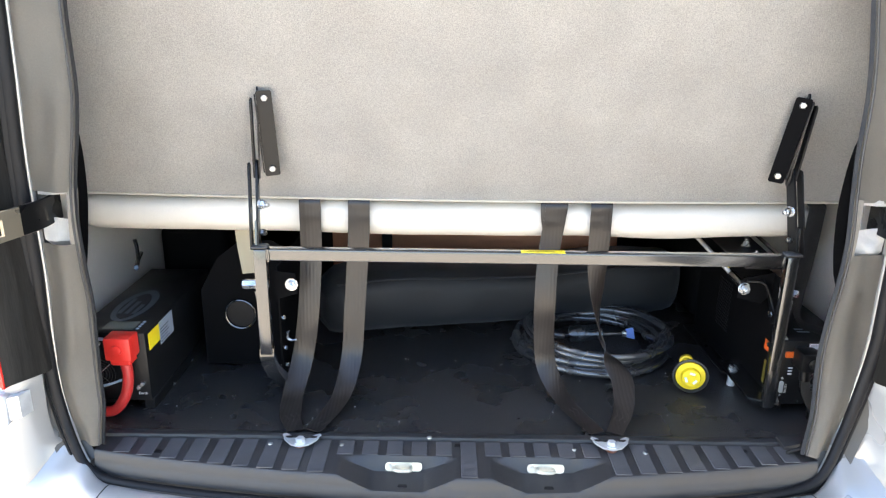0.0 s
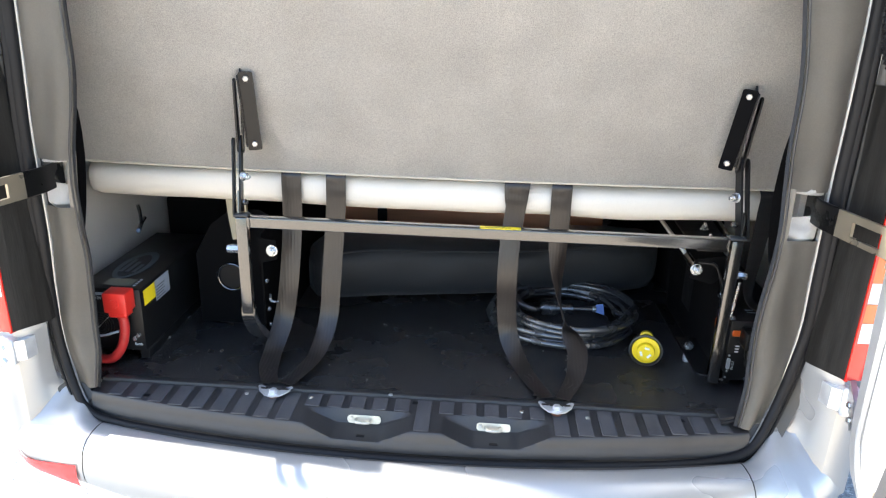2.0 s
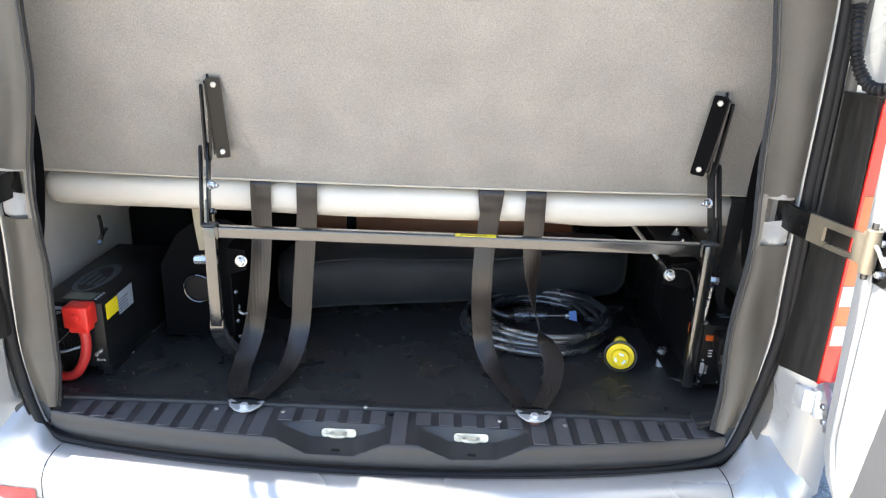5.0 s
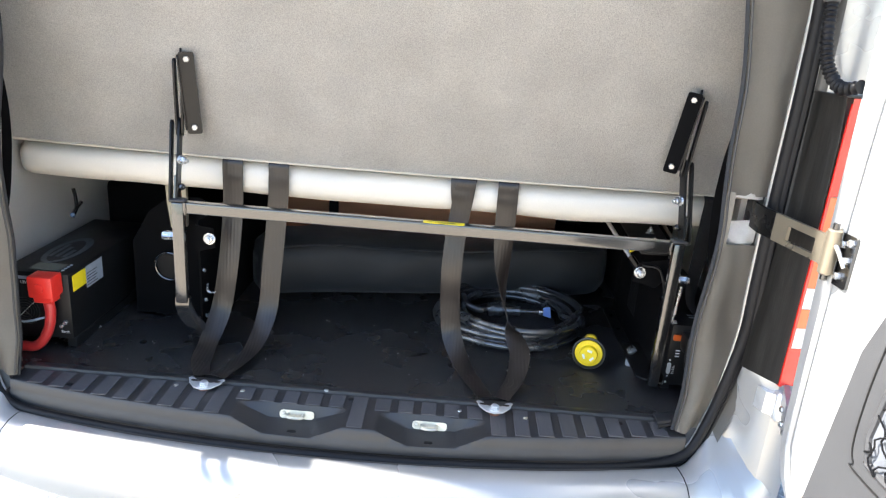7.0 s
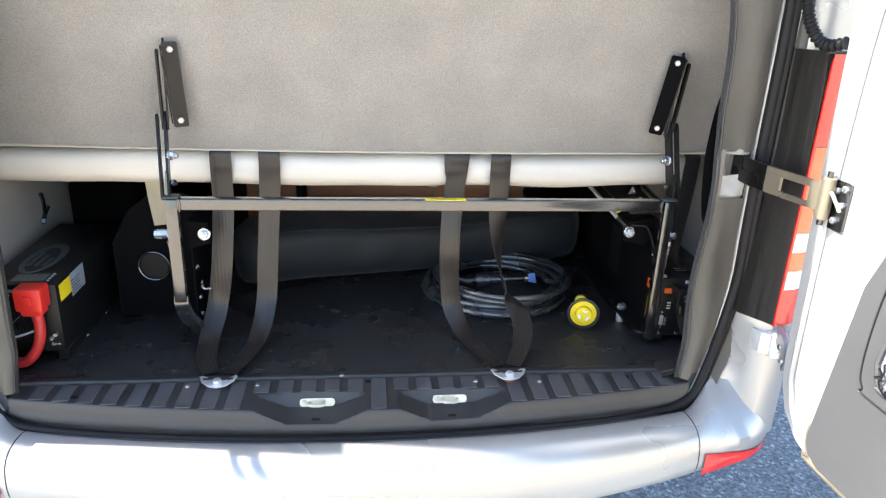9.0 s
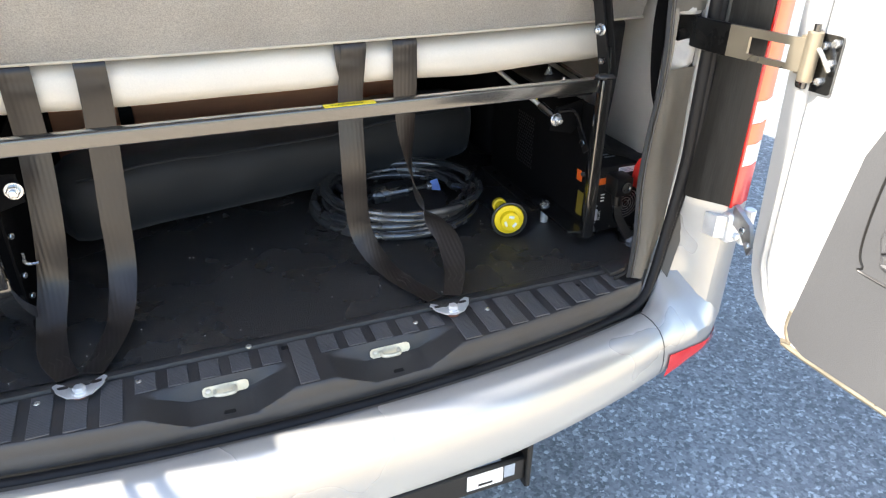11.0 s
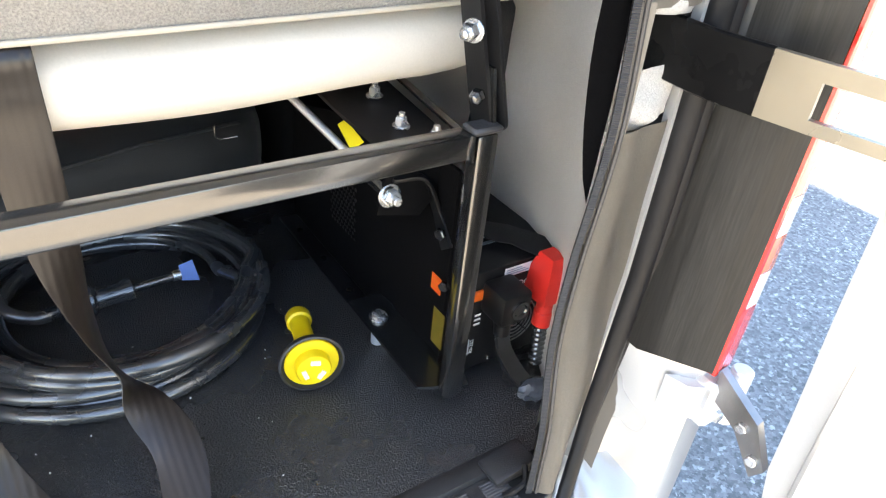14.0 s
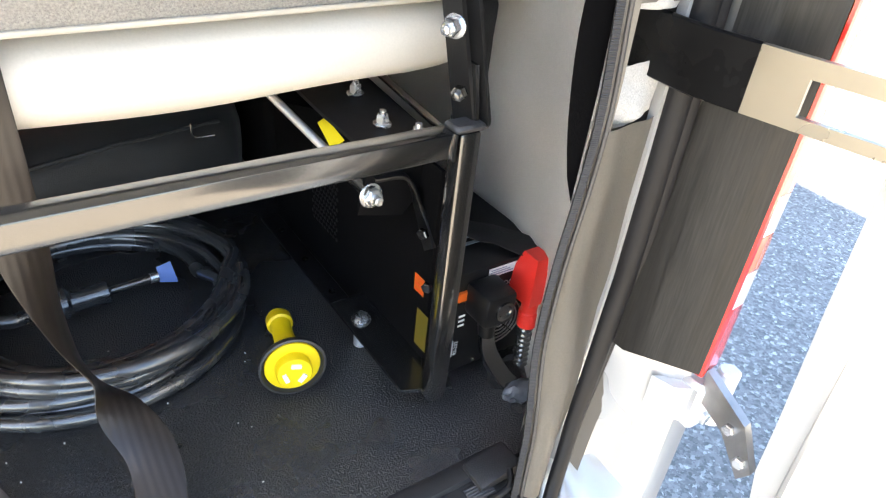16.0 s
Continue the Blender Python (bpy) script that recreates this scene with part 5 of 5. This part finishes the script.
def anchor(x, y, z, turn):
    a = thing("strap_anchor", (x, y, FZ), "zinc-plated double-eyed strap anchor bolted to the sill", "anchor", "strap anchors")
    out = [(-0.048, 0.022), (-0.042, 0.030), (-0.030, 0.026), (-0.016, 0.014), (0.0, 0.012), (0.016, 0.014), (0.030, 0.026), (0.042, 0.030), (0.048, 0.022), (0.040, 0.004), (0.022, -0.012), (0.0, -0.017), (-0.022, -0.012), (-0.040, 0.004)]
    part("eye_plate", plate(out, lambda u, v, w: Vector((x + u * 0.9, y + v * 0.95, z + w + 2.6 * u * u)), 0.0035, 0.0008), M_ZINC, a, "bright zinc eye plate")
    hexbolt("anchor_bolt", (x, y, z + 0.0065), (0, 0, 1), 0.0105, 0.008, a, M_ZINC, washer=0.014)
    part("spacer", rod((x, y, 0.7035), (x, y, z), 0.013), M_RUST, a, "brown spacer")
    for k in (-1, 1):
        part("strap_slot", box(x + k * 0.031 - 0.013, x + k * 0.031 + 0.013, y + 0.011, y + 0.019, z + 0.0030 + 0.003, z + 0.0075, 0.001), M_WEB, a)


anchor(-0.384, -0.034, 0.708, 0)
anchor(0.304, -0.036, 0.711, 0)

# ---- rolled canvas bag ----
rows = []
for k in range(41):
    u = k / 40
    x = -0.440 + 1.150 * u
    e = min(u, 1 - u) * 40
    sh = [0.45, 0.82, 0.94, 1.0][min(int(e), 3)] if e < 4 else 1.0
    cy = 0.605 + 0.26 * u + 0.015 * math.sin(u * 5)
    hz = 0.096 + 0.004 * math.sin(u * 9)
    r = []
    for j in range(26):
        a = 2 * math.pi * j / 26
        ca, sa = math.cos(a), math.sin(a)
        py = 0.128 * sh * math.copysign(abs(ca) ** 0.62, ca)
        pz = hz * (0.5 + 0.5 * sh) * math.copysign(abs(sa) ** 0.70, sa)
        sag = 0.012 * noise.noise(Vector((u * 6, a * 0.9, 2))) + 0.006 * noise.noise(Vector((u * 17, a * 2, 5)))
        z = max(FZ + 0.003, FZ + hz + 0.002 + pz + (sag if pz > -hz * 0.7 else 0))
        r.append(Vector((x, cy + py - (sag if ca < 0 else 0), z)))
    rows.append(r)
bag = thing("canvas_bag", (0.12, 0.80, FZ), "long dark grey canvas bag lying on the floor", "bag")
part("bag_body", loft(rows, closed=True, caps=True), M_BAG, bag)
part("top_fold", tube([Vector((r[10].x, r[10].y - 0.001, r[10].z + 0.001)) for r in rows[2:-2]], 0.0035, 6, 1), M_BAG, bag, "stitched fold along the top")

# ---- coiled cable with connectors ----
coil = thing("cable_coil", (0.375, 0.515, FZ), "coiled heavy black power cable on the floor", "cable")
rng = random.Random(4)
loops = [(0.222, 0.0115), (0.199, 0.0115), (0.176, 0.0115), (0.213, 0.031), (0.188, 0.031), (0.214, 0.046), (0.192, 0.048), (0.160, 0.030), (0.203, 0.058)]
pts = []
for i, (r, h) in enumerate(loops):
    ox, oy = rng.uniform(-0.012, 0.012), rng.uniform(-0.012, 0.012)
    ph = rng.uniform(0, 6)
    for k in range(28):
        a = 2 * math.pi * k / 28
        nxt = loops[min(i + 1, len(loops) - 1)]
        t = max(0, (k - 21) / 7)
        rr, hh = r + (nxt[0] - r) * t, h + (nxt[1] - h) * t
        pts.append(Vector((0.375 + ox + (rr + 0.006 * math.sin(2 * a + ph)) * math.cos(a), 0.512 + oy + 0.95 * (rr + 0.006 * math.sin(2 * a + ph)) * math.sin(a), FZ + max(hh + 0.004 * math.sin(a + ph), 0.0115))))
part("cable", tube(pts, 0.0105, 10, 2), M_CABLE, coil, "thick glossy black cable")
cn = part("connector", lathe((0.300, 0.520, FZ + 0.028), (1, 0.02, 0.02), [(0, 0.018), (0.01, 0.024), (0.045, 0.024), (0.05, 0.017), (0.085, 0.015), (0.090, 0.018), (0.100, 0.018), (0.104, 0.012)], 20), M_CABLE, coil, "black moulded connector")
part("inner_lead", tube([(0.400, 0.522, FZ + 0.030), (0.440, 0.525, FZ + 0.030), (0.470, 0.528, FZ + 0.030)], 0.007, 10, 6), M_CABLE, coil)
part("ferrule", rod((0.462, 0.528, FZ + 0.030), (0.474, 0.528, FZ + 0.030), 0.0085), M_BOLT, coil)
part("blue_tape", plate([(0.0, -0.010), (0.026, -0.016), (0.022, 0.016), (0.0, 0.012)], lambda u, v, w: Vector((0.474 + u, 0.528 + v * 0.5, FZ + 0.030 + v * 0.9 + w)), 0.002), M_BLUETAPE, coil, "blue tape flag")
part("lead_bend", tube([(0.305, 0.520, FZ + 0.028), (0.27, 0.51, FZ + 0.03), (0.235, 0.53, FZ + 0.04), (0.222, 0.58, FZ + 0.05)], 0.010, 10, 8), M_CABLE, coil)

# ---- crumbs and grit on the mat ----
rng = random.Random(11)
bm = bmesh.new()
for k in range(46):
    x, y = rng.uniform(-0.72, 0.66), rng.uniform(0.04, 0.46)
    lathe((x, y, FZ + 0.0006), (rng.uniform(-0.4, 0.4), rng.uniform(-0.4, 0.4), 1), [(0, 0.0008), (0.0006, rng.uniform(0.0008, 0.0018)), (0.0014, 0.0006)], 6, bm)
solo("floor_crumbs", bm, M_LIGHTCLOTH, "pale crumbs and grit scattered over the floor mat", "crumbs", kind="stuff")

# ---- yellow locking plug ----
plug = thing("power_plug", (0.566, 0.26, FZ), "yellow locking power plug with a black sealing collar", "plug")
o, ax = Vector((0.566, 0.236, 0.7465)), Vector((-0.23, -0.97, 0.09))
dd = ax.normalized()
part("collar", lathe(o, ax, [(-0.0226, 0.0209), (-0.0174, 0.0296), (-0.0052, 0.0418), (0.0000, 0.0444), (0.0052, 0.0444), (0.0061, 0.0413), (0.0009, 0.0391), (-0.0035, 0.0348)], 40), M_TRIM, plug, "dark grey sealing collar")
part("face", lathe(o, ax, [(-0.0087, 0.0357), (0.0017, 0.0370), (0.0035, 0.0357), (0.0043, 0.0287), (0.0043, 0.0239), (0.0174, 0.0235), (0.0191, 0.0222)], 40), M_YELLOW, plug, "yellow plug face")
d, a, c = frame_of(ax)
for ang in (100, 220, 340):
    q = o + dd * 0.0192 + (a * math.cos(radians(ang)) + c * math.sin(radians(ang))) * 0.0126
    tang = (-a * math.sin(radians(ang)) + c * math.cos(radians(ang)))
    part("blade", ribbon([q - tang * 0.0065, q, q + tang * 0.0065], [a * math.cos(radians(ang)) + c * math.sin(radians(ang))] * 3, 0.0060, 0.005, 2), M_WHITE, plug, "pale contact blade")
part("handle", lathe(o - dd * 0.0157, -dd, [(0.0000, 0.0290), (0.0104, 0.0240), (0.0220, 0.0175), (0.0400, 0.0145), (0.0720, 0.0140), (0.0770, 0.0150), (0.0790, 0.0185), (0.0930, 0.0187), (0.0980, 0.0165), (0.1010, 0.0090)], 28), M_YELLOW, plug, "ribbed yellow handle")

# ---- open right rear door ----
door = thing("rear_door", (0.868, -0.22, 0.67), "open silver rear door with a grey inner card and net pocket", "door")
DA = Vector((0.868, -0.222, 0))
DU = Vector((0.085, -0.996, 0)).normalized()
DN = Vector((DU.y, -DU.x, 0))     # towards the load bay


def on_door(u, v, w):
    q = DA + DU * u + DN * w
    return Vector((q.x, q.y, v))


outline = [(0.0, 0.92), (0.003, 0.85), (0.014, 0.795), (0.036, 0.748), (0.080, 0.708), (0.145, 0.684), (0.24, 0.676), (0.60, 0.672), (0.70, 0.682), (0.735, 0.72), (0.74, 0.85), (0.74, 2.05), (0.66, 2.12), (0.0, 2.12), (-0.034, 2.0), (-0.027, 1.6), (-0.019, 1.34), (-0.015, 1.2), (-0.008, 1.05)]
part("door_shell", plate(outline, lambda u, v, w: on_door(u, v, w - 0.055), 0.055, 0.008), M_WHITE_STEEL, door, "silver-white painted inner shell")
part("door_seal", tube([on_door(u, v, 0.004) for u, v in ((0.09, 2.05), (0.034, 1.5), (0.034, 0.92), (0.048, 0.80), (0.10, 0.725), (0.20, 0.70), (0.68, 0.695))], 0.006, 8, 6), M_WHITE_STEEL, door)
card = [(0.131, 0.760), (0.131, 0.735), (0.142, 0.714), (0.175, 0.700), (0.70, 0.692), (0.715, 0.72), (0.715, 1.22), (0.24, 1.22), (0.205, 1.19), (0.172, 1.10)]
cardp = part("door_card", plate(card, lambda u, v, w: on_door(u, v, w + 0.001), 0.016, 0.005), M_CARD, door, "moulded grey plastic door card")
part("card_rim", tube([on_door(u, v, 0.006) for u, v in ((0.128, 0.77), (0.127, 0.735), (0.139, 0.708), (0.175, 0.692), (0.70, 0.684))], 0.008, 8, 6), M_ARM, cardp, "cream rim below the card")
pk = [(0.245, 0.985), (0.258, 0.952), (0.295, 0.938), (0.66, 0.935), (0.68, 0.955), (0.68, 1.14), (0.285, 1.14), (0.262, 1.11)]
part("pocket_frame", tube([on_door(u, v, 0.018) for u, v in pk + [pk[0]]], 0.007, 8, 5), M_CARD, cardp, "raised pocket rim")
part("pocket_back", plate(pk, lambda u, v, w: on_door(u, v, w + 0.0172), 0.0012), M_LINER, cardp, "pocket liner behind the net")
bm = bmesh.new()
for k in range(-6, 16):
    for sl in (1, -1):
        seg = []
        for j in range(60):
            v = 0.938 + 0.200 * j / 59
            u = 0.24 + 0.042 * k + sl * (v - 0.938) * 0.62 + 0.008 * math.sin(v * 150)
            if 0.252 + 0.12 * max(0, v - 0.98) < u < 0.675:
                seg.append(on_door(u, v, 0.027))
            elif len(seg) > 3:
                tube(seg[::3] + [seg[-1]], 0.0017, 5, 1, bm)
                seg = []
        if len(seg) > 6:
            tube(seg[::3], 0.0017, 5, 1, bm)
tagged(part("pocket_net", bm, M_RUBBER, cardp, "black elastic net"), kind="stuff")
part("card_groove", tube([on_door(u, v, 0.0170) for u, v in ((0.226, 1.17), (0.214, 1.06), (0.213, 0.96), (0.226, 0.922), (0.262, 0.908), (0.68, 0.897))], 0.0022, 6, 6), M_BLACKS, cardp)
cp = part("check_plate", plate(rounded(0.006, 0.074, 1.170, 1.267, 0.006), lambda u, v, w: on_door(u, v, w), 0.006, 0.001), M_BLACKP, door, "dark door check plate")
part("check_bracket", plate([(0.010, 1.197), (0.030, 1.197), (0.030, 1.261), (0.010, 1.261)], lambda u, v, w: on_door(u, v, w + 0.006), 0.018, 0.003), M_ARM, cp, "warm zinc bracket")
for u, v in ((0.050, 1.190), (0.062, 1.222), (0.045, 1.248), (0.064, 1.255)):
    hexbolt("plate_bolt", on_door(u, v, 0.006), DN, 0.007, 0.008, cp, M_BOLT)
part("check_link", tube([on_door(0.028, 1.235, 0.02), on_door(0.046, 1.243, 0.022), on_door(0.066, 1.21, 0.012)], 0.004, 8, 6), M_BOLT, cp)
hl = part("hinge_leaf", plate([(-0.095, 0.846), (-0.05, 0.842), (-0.012, 0.815), (0.000, 0.838), (-0.028, 0.876), (-0.095, 0.886)], lambda u, v, w: on_door(u, v, w - 0.060 + 0.45 * (u + 0.1)), 0.012, 0.002), M_HINGE, door, "steel hinge leaf")
hexbolt("leaf_bolt", on_door(-0.042, 0.858, -0.020), DN, 0.007, 0.006, hl)
hexbolt("leaf_bolt", on_door(-0.016, 0.838, -0.009), DN, 0.007, 0.006, hl)

# the left rear door, out of view, set folded right back beside the van to leave the bumper in sun
ldoor = thing("rear_door", (2 * VC - 1.02, 0.0, 0.67), "silver rear door swung right back against the van's side", "door", "rear doors")
tagged(door, group="rear doors")


def on_left_door(u, v, w):
    return Vector((2 * VC - 1.020 - w, -0.03 + u, v))


part("door_shell", plate(outline, on_left_door, 0.052, 0.008), M_WHITE_STEEL, ldoor, "silver-white painted inner shell")
part("door_card", plate(card, lambda u, v, w: on_left_door(u, v, w + 0.053), 0.014, 0.006), M_CARD, ldoor, "moulded grey plastic door card")
